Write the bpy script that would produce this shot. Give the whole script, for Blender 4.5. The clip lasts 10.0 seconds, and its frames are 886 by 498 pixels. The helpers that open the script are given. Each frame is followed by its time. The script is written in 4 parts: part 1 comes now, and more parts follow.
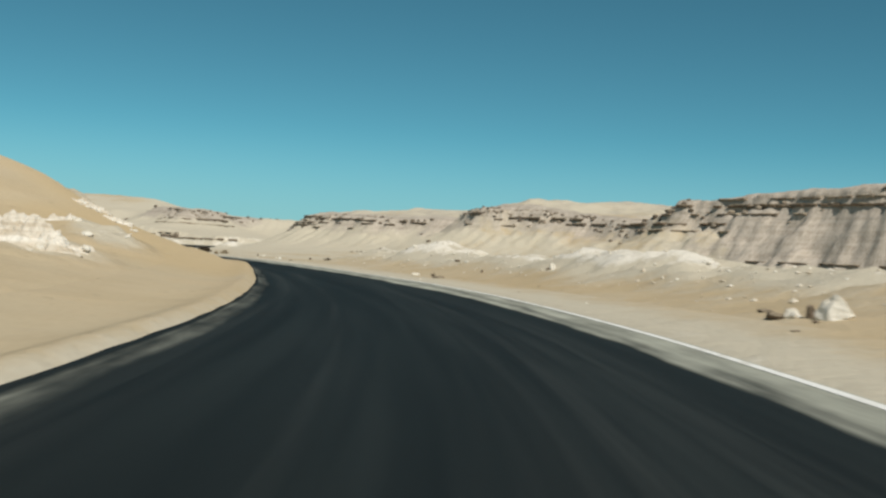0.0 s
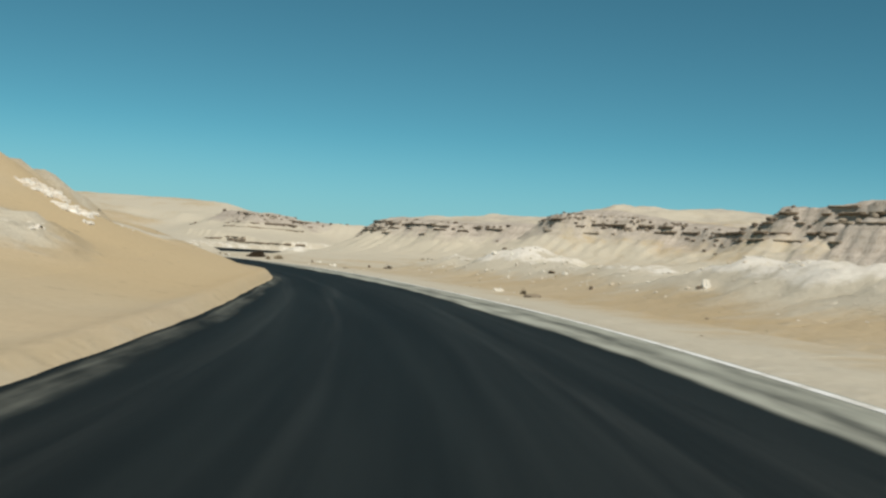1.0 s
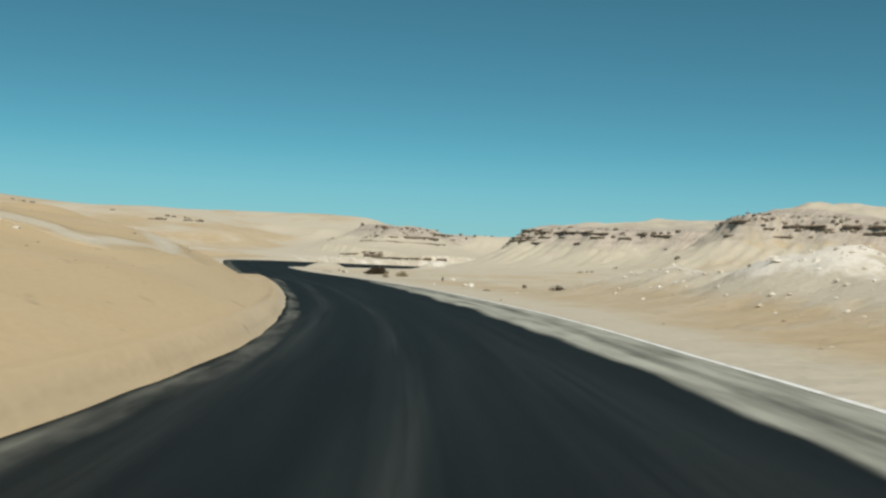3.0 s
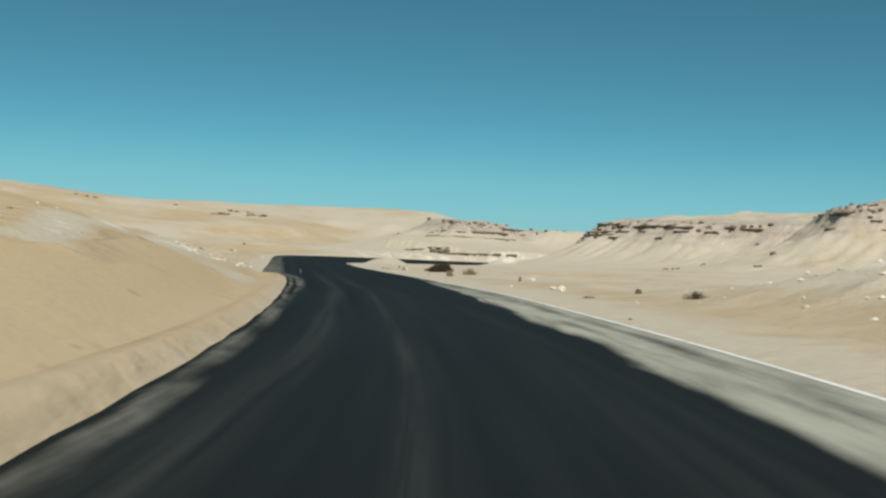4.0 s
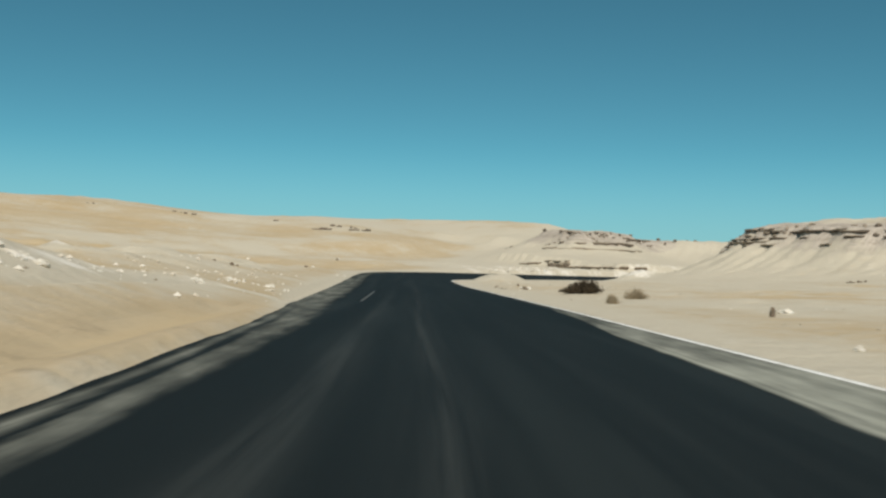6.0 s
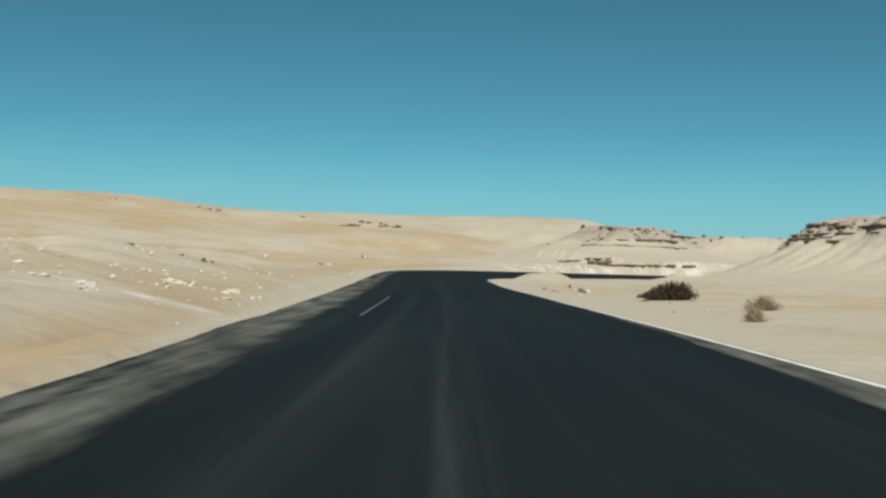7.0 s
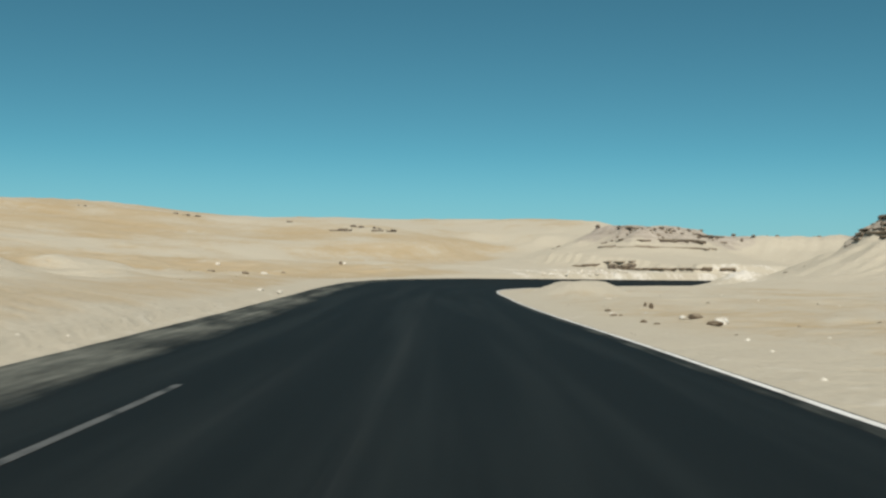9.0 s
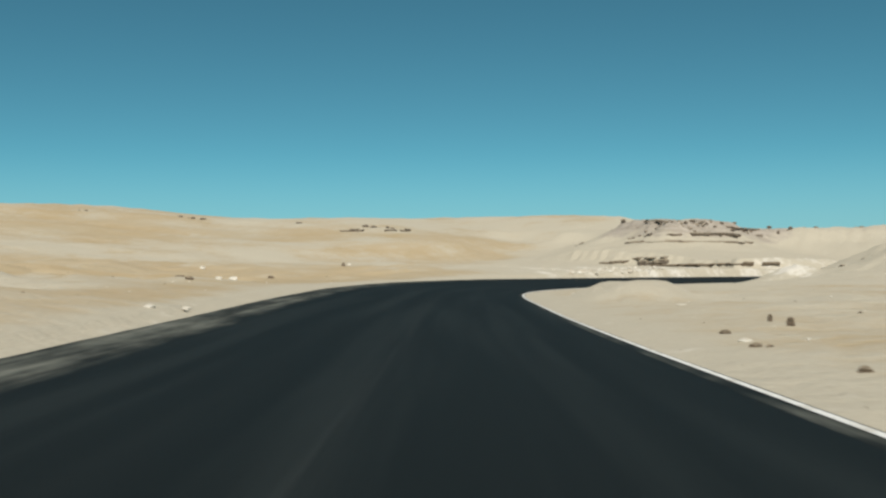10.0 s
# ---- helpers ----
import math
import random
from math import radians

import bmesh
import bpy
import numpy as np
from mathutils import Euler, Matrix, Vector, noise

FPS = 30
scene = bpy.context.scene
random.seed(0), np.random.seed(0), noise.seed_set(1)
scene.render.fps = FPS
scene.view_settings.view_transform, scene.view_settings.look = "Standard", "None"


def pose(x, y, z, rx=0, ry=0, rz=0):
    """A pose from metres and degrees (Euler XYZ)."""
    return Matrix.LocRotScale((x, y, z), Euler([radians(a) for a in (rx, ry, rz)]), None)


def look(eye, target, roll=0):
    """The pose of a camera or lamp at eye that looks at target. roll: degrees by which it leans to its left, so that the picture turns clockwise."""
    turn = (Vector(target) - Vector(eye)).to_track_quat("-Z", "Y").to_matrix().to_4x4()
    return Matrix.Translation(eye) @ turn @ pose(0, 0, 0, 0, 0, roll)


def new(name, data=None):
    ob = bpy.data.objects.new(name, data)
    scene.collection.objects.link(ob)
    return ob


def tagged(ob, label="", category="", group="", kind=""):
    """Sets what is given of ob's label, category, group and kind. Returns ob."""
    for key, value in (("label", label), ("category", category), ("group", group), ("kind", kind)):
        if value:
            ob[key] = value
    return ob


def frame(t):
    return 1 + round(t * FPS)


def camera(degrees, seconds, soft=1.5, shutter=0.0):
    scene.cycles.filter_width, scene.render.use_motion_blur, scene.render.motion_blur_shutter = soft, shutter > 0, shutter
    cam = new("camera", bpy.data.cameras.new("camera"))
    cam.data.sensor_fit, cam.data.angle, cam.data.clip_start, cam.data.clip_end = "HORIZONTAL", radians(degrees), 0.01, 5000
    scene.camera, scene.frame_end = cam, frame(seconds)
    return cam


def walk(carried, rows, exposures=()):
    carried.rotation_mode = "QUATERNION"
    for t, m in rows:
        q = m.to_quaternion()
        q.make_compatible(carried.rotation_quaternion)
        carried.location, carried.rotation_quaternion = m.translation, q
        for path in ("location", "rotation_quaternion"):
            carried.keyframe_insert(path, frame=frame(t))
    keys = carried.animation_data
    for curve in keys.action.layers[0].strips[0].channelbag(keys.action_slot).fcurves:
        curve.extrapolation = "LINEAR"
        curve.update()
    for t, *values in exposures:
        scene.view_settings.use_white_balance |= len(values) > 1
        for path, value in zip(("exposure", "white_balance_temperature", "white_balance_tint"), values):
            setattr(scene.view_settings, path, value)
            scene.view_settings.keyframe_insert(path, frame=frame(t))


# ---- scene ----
# Desert road through sand hills under a rocky escarpment.
cam = camera(45.15, 10.0, soft=2.5, shutter=0.3)
PATH = [
    (0.0, 1.265, 0.303, 1.353, 0.123, 0.356, -2.875),
    (0.5, 1.011, 8.328, 1.351, 2.092, 0.457, -3.122),
    (1.0, 0.420, 16.229, 1.338, 4.061, 0.574, -3.638),
    (1.5, -0.344, 23.941, 1.336, 6.334, 0.593, -3.473),
    (2.0, -1.537, 31.453, 1.308, 7.906, 0.521, -3.378),
    (2.5, -2.821, 38.910, 1.316, 9.981, 0.564, -3.371),
    (2.7, -3.375, 41.852, 1.323, 10.804, 0.762, -2.873),
    (3.8, -6.968, 57.523, 1.333, 14.785, 0.672, -2.443),
    (4.0, -7.763, 60.282, 1.332, 15.578, 0.523, -2.415),
    (4.2, -8.605, 63.023, 1.318, 16.296, 0.389, -2.425),
    (4.5, -9.924, 67.123, 1.325, 17.465, 0.671, -2.661),
    (5.0, -12.210, 73.956, 1.305, 18.905, 0.748, -2.632),
    (5.5, -14.636, 80.934, 1.316, 20.357, 0.925, -2.118),
    (6.0, -17.256, 87.934, 1.309, 21.598, 1.135, -1.585),
    (7.3, -24.707, 106.130, 1.312, 23.489, 0.990, -1.660),
    (7.5, -25.824, 109.125, 1.322, 23.379, 1.106, -1.645),
    (7.6, -26.405, 110.627, 1.323, 23.361, 1.130, -1.635),
    (7.9, -28.175, 115.139, 1.329, 23.487, 1.302, -1.564),
    (8.0, -28.761, 116.652, 1.331, 23.508, 1.365, -1.578),
    (8.2, -29.965, 119.694, 1.346, 23.507, 1.460, -1.565),
    (8.5, -31.829, 124.252, 1.340, 23.405, 1.517, -1.792),
    (8.8, -33.694, 128.764, 1.342, 23.441, 1.251, -1.050),
    (9.0, -34.946, 131.774, 1.344, 23.527, 1.368, -0.698),
    (9.2, -36.134, 134.746, 1.346, 23.634, 1.448, -0.552),
    (9.5, -37.925, 139.203, 1.347, 23.904, 1.563, -0.347),
    (9.6, -38.525, 140.665, 1.351, 24.016, 1.583, -0.235),
    (10.0, -40.926, 146.511, 1.366, 24.537, 1.403, 0.376),
]
walk(cam, [(t, pose(x, y, z, 90 + pitch, roll, yaw)) for t, x, y, z, yaw, pitch, roll in PATH])

# ---------------------------------------------------------------- light
SUN_AZ, SUN_EL = 154.0, 48.0        # compass degrees clockwise from +y, height above the horizon
world = bpy.data.worlds.new("sky")
scene.world = world
world.use_nodes = True
wn = world.node_tree.nodes
sky = wn.new("ShaderNodeTexSky")
sky.sky_type = "NISHITA"
sky.sun_disc = False
sky.sun_elevation, sky.sun_rotation = radians(SUN_EL), radians(SUN_AZ)
sky.altitude, sky.air_density, sky.dust_density, sky.ozone_density = 0, 0.45, 0.0, 4.0
wn["Background"].inputs["Strength"].default_value = 0.104
haze = wn.new("ShaderNodeMix")
haze.data_type, haze.blend_type = "RGBA", "MULTIPLY"
haze.inputs["Factor"].default_value = 1.0
haze.inputs["B"].default_value = (0.52, 1.01, 0.722, 1.0)      # the clip's teal white balance of the sky
world.node_tree.links.new(sky.outputs["Color"], haze.inputs["A"])
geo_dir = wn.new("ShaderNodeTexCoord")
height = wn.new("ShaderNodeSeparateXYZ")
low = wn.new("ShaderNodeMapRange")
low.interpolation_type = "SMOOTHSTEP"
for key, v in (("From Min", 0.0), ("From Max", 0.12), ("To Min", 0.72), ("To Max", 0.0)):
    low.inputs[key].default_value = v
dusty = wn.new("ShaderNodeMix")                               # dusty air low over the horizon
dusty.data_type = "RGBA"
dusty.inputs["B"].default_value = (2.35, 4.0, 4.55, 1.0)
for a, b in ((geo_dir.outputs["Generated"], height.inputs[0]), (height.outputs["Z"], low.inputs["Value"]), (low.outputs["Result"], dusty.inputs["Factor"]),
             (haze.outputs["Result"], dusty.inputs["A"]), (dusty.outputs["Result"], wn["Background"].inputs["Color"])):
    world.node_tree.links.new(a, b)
sun = new("sun", bpy.data.lights.new("sun", "SUN"))
sun.data.energy, sun.data.angle, sun.data.color = 4.0, radians(0.53), (1.0, 0.93, 0.83)
az, el = radians(SUN_AZ), radians(SUN_EL)
sun.matrix_world = look((0, 0, 0), (-math.sin(az) * math.cos(el), -math.cos(az) * math.cos(el), -math.sin(el)))
scene.view_settings.exposure = 0.0


# ---------------------------------------------------------------- material kit
def material(name):
    mat = bpy.data.materials.new(name)
    mat.use_nodes = True
    nt = mat.node_tree
    return mat, nt, nt.nodes["Principled BSDF"]


def node(nt, kind, **props):
    n = nt.nodes.new(kind)
    for key, value in props.items():
        if key in n.inputs:
            n.inputs[key].default_value = value
    return n


def noise_tex(nt, vec, scale, detail=4.0, rough=0.55):
    n = node(nt, "ShaderNodeTexNoise", Scale=scale, Detail=detail, Roughness=rough)
    if vec is not None:
        nt.links.new(vec, n.inputs["Vector"])
    return n.outputs["Fac"]


def span(nt, value, a, b, lo=0.0, hi=1.0):
    n = node(nt, "ShaderNodeMapRange")
    n.interpolation_type = "SMOOTHSTEP"
    nt.links.new(value, n.inputs["Value"])
    for key, v in (("From Min", a), ("From Max", b), ("To Min", lo), ("To Max", hi)):
        n.inputs[key].default_value = v
    return n.outputs["Result"]


def blend(nt, fac, a, b, mode="MIX"):
    n = nt.nodes.new("ShaderNodeMix")
    n.data_type, n.blend_type = "RGBA", mode
    for socket, v in ((n.inputs["Factor"], fac), (n.inputs["A"], a), (n.inputs["B"], b)):
        if isinstance(v, (float, int)):
            socket.default_value = v
        elif isinstance(v, tuple):
            socket.default_value = (*v, 1.0)
        else:
            nt.links.new(v, socket)
    return n.outputs["Result"]


def calc(nt, op, a, b=0.0):
    n = nt.nodes.new("ShaderNodeMath")
    n.operation = op
    n.use_clamp = False
    for socket, v in ((n.inputs[0], a), (n.inputs[1], b)):
        if isinstance(v, (float, int)):
            socket.default_value = v
        else:
            nt.links.new(v, socket)
    return n.outputs[0]


def bump(nt, bsdf, height, strength, distance):
    n = node(nt, "ShaderNodeBump", Strength=strength, Distance=distance)
    nt.links.new(height, n.inputs["Height"])
    nt.links.new(n.outputs["Normal"], bsdf.inputs["Normal"])


def where(nt, scale=(1, 1, 1), source="Object"):
    tc = nt.nodes.new("ShaderNodeTexCoord")
    mp = nt.nodes.new("ShaderNodeMapping")
    mp.inputs["Scale"].default_value = scale
    nt.links.new(tc.outputs[source], mp.inputs["Vector"])
    return mp.outputs["Vector"]


def attribute(nt, name):
    n = nt.nodes.new("ShaderNodeAttribute")
    n.attribute_name = name
    return n.outputs["Fac"]


SAND, DEEP_SAND, CHALK = (0.512, 0.425, 0.287), (0.503, 0.388, 0.232), (0.572, 0.518, 0.408)


def sand_material():
    """Wind-blown sand, chalky rubble where 'chalk' says so, bare bedded rock where 'bare' says so."""
    mat, nt, bsdf = material("desert_sand")
    p = where(nt)
    broad, mid, fine = noise_tex(nt, p, 0.035, 6, 0.6), noise_tex(nt, p, 0.35, 6, 0.62), noise_tex(nt, p, 9.0, 3)
    drift = noise_tex(nt, where(nt, (0.10, 0.045, 0.5)), 1.0, 6, 0.6)
    col = blend(nt, span(nt, broad, 0.36, 0.64), SAND, DEEP_SAND)
    col = blend(nt, calc(nt, "MULTIPLY", span(nt, drift, 0.42, 0.66), 0.30), col, (0.57, 0.48, 0.35))
    col = blend(nt, calc(nt, "MULTIPLY", span(nt, mid, 0.35, 0.72), 0.28), col, (0.60, 0.47, 0.30))
    clean = calc(nt, "MULTIPLY", attribute(nt, "chalk"), -1.0)
    col = blend(nt, calc(nt, "MULTIPLY", span(nt, clean, -0.05, 0.2), 0.75), col, (0.548, 0.42, 0.245))
    lump = noise_tex(nt, p, 1.1, 8, 0.66)
    col = blend(nt, calc(nt, "MULTIPLY", span(nt, lump, 0.45, 0.66), calc(nt, "ADD", calc(nt, "MULTIPLY", span(nt, clean, -0.35, 0.1, 1.0, 0.0), 0.30), 0.06)), col, (0.42, 0.325, 0.21))
    speck = noise_tex(nt, p, 1.7, 3, 0.5)
    col = blend(nt, calc(nt, "MULTIPLY", span(nt, speck, 0.66, 0.74), 0.45), col, (0.26, 0.205, 0.14))
    ch = calc(nt, "ADD", attribute(nt, "chalk"), calc(nt, "MULTIPLY", calc(nt, "SUBTRACT", calc(nt, "ADD", calc(nt, "MULTIPLY", mid, 0.5), calc(nt, "MULTIPLY", lump, 0.5)), 0.5), 1.6))
    col = blend(nt, span(nt, ch, 0.25, 0.85), col, CHALK)
    col = blend(nt, span(nt, calc(nt, "ADD", attribute(nt, "chalk"), calc(nt, "MULTIPLY", calc(nt, "SUBTRACT", lump, 0.5), 1.1)), 1.05, 1.4), col, (0.78, 0.735, 0.645))
    streak = noise_tex(nt, where(nt, (0.10, 0.10, 1.6)), 1.0, 4, 0.5)
    rocky = blend(nt, span(nt, streak, 0.36, 0.64), (0.33, 0.285, 0.235), (0.44, 0.39, 0.33))
    flute = nt.nodes.new("ShaderNodeCombineXYZ")
    place = nt.nodes.new("ShaderNodeSeparateXYZ")
    nt.links.new(p, place.inputs[0])
    nt.links.new(attribute(nt, "rimway"), flute.inputs["X"])
    nt.links.new(calc(nt, "MULTIPLY", place.outputs["Z"], 0.30), flute.inputs["Y"])
    gully = noise_tex(nt, flute.outputs[0], 1.9, 6, 0.85)
    rocky = blend(nt, calc(nt, "MULTIPLY", span(nt, gully, 0.42, 0.62), 0.85), rocky, (0.575, 0.51, 0.435))
    br = calc(nt, "ADD", attribute(nt, "bare"), calc(nt, "MULTIPLY", calc(nt, "SUBTRACT", mid, 0.5), 0.9))
    col = blend(nt, span(nt, br, 0.3, 0.75), col, rocky)
    col = blend(nt, calc(nt, "MULTIPLY", span(nt, fine, 0.3, 0.7), 0.16), col, (0.33, 0.25, 0.155))
    nt.links.new(col, bsdf.inputs["Base Color"])
    bsdf.inputs["Roughness"].default_value = 0.95
    bsdf.inputs["Specular IOR Level"].default_value = 0.15
    h = calc(nt, "ADD", calc(nt, "MULTIPLY", mid, span(nt, clean, -0.3, 0.1, 0.8, 0.25)), calc(nt, "MULTIPLY", fine, 0.05))
    loose = calc(nt, "MULTIPLY", lump, span(nt, clean, -0.4, 0.1, 0.55, 0.03))
    bump(nt, bsdf, calc(nt, "ADD", h, loose), 0.6, 0.4)
    return mat


def asphalt_material():
    """Asphalt in road coordinates: u metres from the edge line, v metres along the road. Dust lies in streaks along it."""
    mat, nt, bsdf = material("dusty_asphalt")
    uv = nt.nodes.new("ShaderNodeUVMap")
    uv.uv_map = "road"

    def stretched(su, sv):
        mp = nt.nodes.new("ShaderNodeMapping")
        mp.inputs["Scale"].default_value = (su, sv, 1)
        nt.links.new(uv.outputs["UV"], mp.inputs["Vector"])
        return mp.outputs["Vector"]

    long_fine, long_soft = noise_tex(nt, stretched(5.0, 0.10), 1.0, 5, 0.6), noise_tex(nt, stretched(1.1, 0.035), 1.0, 4)
    patch, grain = noise_tex(nt, stretched(1.3, 0.30), 1.0, 6, 0.65), noise_tex(nt, stretched(60, 60), 1.0, 2)
    col = blend(nt, span(nt, grain, 0.3, 0.7), (0.0065, 0.0088, 0.0088), (0.014, 0.0172, 0.0168))
    col = blend(nt, calc(nt, "MULTIPLY", span(nt, long_soft, 0.42, 0.7), 0.35), col, (0.032, 0.038, 0.036))
    dust = attribute(nt, "dust")
    track = attribute(nt, "track")
    col = blend(nt, calc(nt, "MULTIPLY", calc(nt, "MULTIPLY", track, span(nt, long_fine, 0.25, 0.75)), 0.42), col, (0.085, 0.09, 0.083))
    d = calc(nt, "ADD", dust, calc(nt, "MULTIPLY", calc(nt, "SUBTRACT", long_fine, 0.5), 0.35))
    d = calc(nt, "ADD", d, calc(nt, "MULTIPLY", calc(nt, "SUBTRACT", patch, 0.5), 0.95))
    d = calc(nt, "MULTIPLY", d, span(nt, dust, 0.02, 0.2))
    col = blend(nt, span(nt, d, 0.12, 1.25), col, (0.455, 0.46, 0.385))
    nt.links.new(col, bsdf.inputs["Base Color"])
    nt.links.new(span(nt, dust, 0.0, 0.8, 0.72, 0.95), bsdf.inputs["Roughness"])
    bsdf.inputs["Specular IOR Level"].default_value = 0.12
    bump(nt, bsdf, calc(nt, "ADD", grain, calc(nt, "MULTIPLY", long_fine, 0.8)), 0.25, 0.012)
    return mat


def paint_material(name, tone, low):
    mat, nt, bsdf = material(name)
    p = where(nt)
    wear = noise_tex(nt, p, 2.2, 6, 0.7)
    nt.links.new(blend(nt, span(nt, wear, 0.46, 0.66), tone, low), bsdf.inputs["Base Color"])
    bsdf.inputs["Roughness"].default_value = 0.8
    return mat


def rock_material(name, dark, light, pale=0.25, bed=5.0):
    """Bedded desert rock: bands by height, dust on what faces up, each rock a little different."""
    mat, nt, bsdf = material(name)
    p = where(nt)
    info = nt.nodes.new("ShaderNodeObjectInfo")
    bands = noise_tex(nt, where(nt, (0.25, 0.25, bed)), 1.0, 5, 0.65)
    mottled = noise_tex(nt, p, 2.3, 6, 0.65)
    col = blend(nt, span(nt, bands, 0.36, 0.64), dark, light)
    col = blend(nt, calc(nt, "MULTIPLY", span(nt, mottled, 0.4, 0.7), 0.45), col, light)
    col = blend(nt, calc(nt, "MULTIPLY", info.outputs["Random"], 0.3), col, dark)
    geo = nt.nodes.new("ShaderNodeNewGeometry")
    sep = nt.nodes.new("ShaderNodeSeparateXYZ")
    nt.links.new(geo.outputs["Normal"], sep.inputs[0])
    up = calc(nt, "MULTIPLY", span(nt, calc(nt, "ADD", sep.outputs["Z"], calc(nt, "MULTIPLY", mottled, 0.5)), 0.75, 1.2), pale)
    col = blend(nt, up, col, (0.50, 0.42, 0.29))
    nt.links.new(col, bsdf.inputs["Base Color"])
    bsdf.inputs["Roughness"].default_value = 0.93
    bsdf.inputs["Specular IOR Level"].default_value = 0.2
    bump(nt, bsdf, calc(nt, "ADD", bands, mottled), 0.6, 0.12)
    return mat


def plant_material(name, a, b):
    mat, nt, bsdf = material(name)
    geo = nt.nodes.new("ShaderNodeNewGeometry")
    nt.links.new(blend(nt, geo.outputs["Random Per Island"], a, b), bsdf.inputs["Base Color"])
    bsdf.inputs["Roughness"].default_value = 0.85
    return mat


M_SAND, M_ROAD, M_PAINT = sand_material(), asphalt_material(), paint_material("worn_edge_paint", (0.86, 0.85, 0.81), (0.66, 0.63, 0.56))
M_FADED = paint_material("faded_lane_paint", (0.115, 0.12, 0.115), (0.028, 0.031, 0.029))
M_DARK = rock_material("dark_caprock", (0.085, 0.068, 0.052), (0.22, 0.18, 0.14), 0.5, 3.0)
M_GREY = rock_material("grey_bedded_rock", (0.19, 0.155, 0.12), (0.40, 0.345, 0.275), 0.45, 2.2)
M_WHITE = rock_material("chalk_rock", (0.66, 0.61, 0.51), (0.88, 0.85, 0.78), 0.25, 2.0)
M_RAGGED = rock_material("ragged_chalk", (0.50, 0.42, 0.31), (0.86, 0.83, 0.76), 0.15, 4.0)
M_BROWN = rock_material("brown_rock", (0.11, 0.085, 0.06), (0.25, 0.195, 0.14), 0.4, 3.0)
M_SHRUB = plant_material("dry_dark_shrub", (0.040, 0.028, 0.014), (0.095, 0.066, 0.034))
M_STRAW = plant_material("dry_straw_shrub", (0.24, 0.19, 0.12), (0.42, 0.345, 0.23))

# ---------------------------------------------------------------- the lie of the land
# the right edge line of the road
EDGE = [(5.10, -45.00), (4.98, -20.00), (4.85, -8.00), (5.15, 4.02), (4.67, 16.06), (3.49, 28.06), (1.62, 39.96), (-0.93, 51.74), (-3.88, 63.35),
        (-7.31, 74.89), (-11.42, 86.06), (-15.70, 97.26), (-20.51, 108.25), (-25.21, 119.28), (-29.98, 130.30), (-34.73, 141.32), (-39.52, 152.32), (-44.42, 163.28),
        (-49.32, 174.23), (-54.11, 185.23), (-58.82, 196.26), (-63.35, 207.36), (-67.38, 218.66), (-70.31, 230.28), (-71.62, 242.19), (-71.70, 254.19), (-70.68, 266.14),
        (-68.58, 277.95), (-58.00, 312.00), (-46.00, 335.00), (-30.00, 355.00), (-8.00, 370.00)]


def smooth_line(knots, rounds=90):
    k = np.array(knots, float)
    p, out = np.vstack([2 * k[0] - k[1], k, 2 * k[-1] - k[-2]]), []
    for i in range(1, len(p) - 2):
        a, b, c, d = p[i - 1:i + 3]
        for w in np.linspace(0, 1, 24, endpoint=False):
            out.append(0.5 * (2 * b + (c - a) * w + (2 * a - 5 * b + 4 * c - d) * w * w + (3 * b - a - 3 * c + d) * w ** 3))
    out = np.array(out)
    for _ in range(rounds):
        out[1:-1] = (out[:-2] + 2 * out[1:-1] + out[2:]) / 4
    run = np.concatenate([[0], np.cumsum(np.linalg.norm(np.diff(out, axis=0), axis=1))])
    at = np.arange(0, run[-1], 1.0)
    return np.stack([np.interp(at, run, out[:, 0]), np.interp(at, run, out[:, 1])], 1), at


LINE, RUN = smooth_line(EDGE)
RUN = RUN - RUN[np.argmin(abs(LINE[:, 1]))]
AHEAD = np.gradient(LINE, axis=0)
AHEAD /= np.linalg.norm(AHEAD, axis=1)[:, None]
ASIDE = np.stack([AHEAD[:, 1], -AHEAD[:, 0]], 1)


def by_road(x, y):
    """Metres along the road and metres to the right of its edge line, for arrays of places."""
    s, off = np.empty(x.size), np.empty(x.size)
    for i in range(0, x.size, 20000):
        q = np.stack([x[i:i + 20000], y[i:i + 20000]], 1)
        d2 = (q[:, :1] - LINE[:, 0]) ** 2 + (q[:, 1:] - LINE[:, 1]) ** 2
        k = d2.argmin(1)
        v = q - LINE[k]
        along, side = (v * AHEAD[k]).sum(1), (v * ASIDE[k]).sum(1)
        s[i:i + 20000] = RUN[k] + np.clip(along, -1, 1)
        far = np.sqrt(d2[np.arange(len(k)), k])
        off[i:i + 20000] = np.where(abs(along) < 0.9, side, np.where(side < 0, -far, far))
    return s, off


def along(s, *pairs):
    return np.interp(s, pairs[0::2], pairs[1::2])


def bank(s):
    """Degrees by which the road falls to its left."""
    return along(s, -50, 3.8, 0, 3.67, 16, 3.84, 32, 3.15, 48, 2.23, 64, 1.41, 80, 1.78, 96, 2.23, 112, 2.06, 128, 1.51, 144, 0.59, 160, -0.69, 176, -2.17, 192, -3.62, 208, -4.39, 224, -4.63, 260, -5.3, 330, -4)


def road_plane(s, off):
    return along(s, 150, 0.0, 175, 0.1, 205, 0.32, 400, 0.5) + (off + 4) * np.tan(np.radians(bank(s)))


def road_z(s, off):
    """Height of the asphalt: its left side turns up towards the drifted sand, and dives back under it."""
    side = -4.5 - off
    turned = 0.5 * (side + np.sqrt(side * side + 0.2)) * (1 - step(0.3, 1.6, -off - bare_width(s)))
    return road_plane(s, off) + turned * (np.tan(np.radians(bank(s))) + 0.105) * along(s, 106, 1, 136, 0)


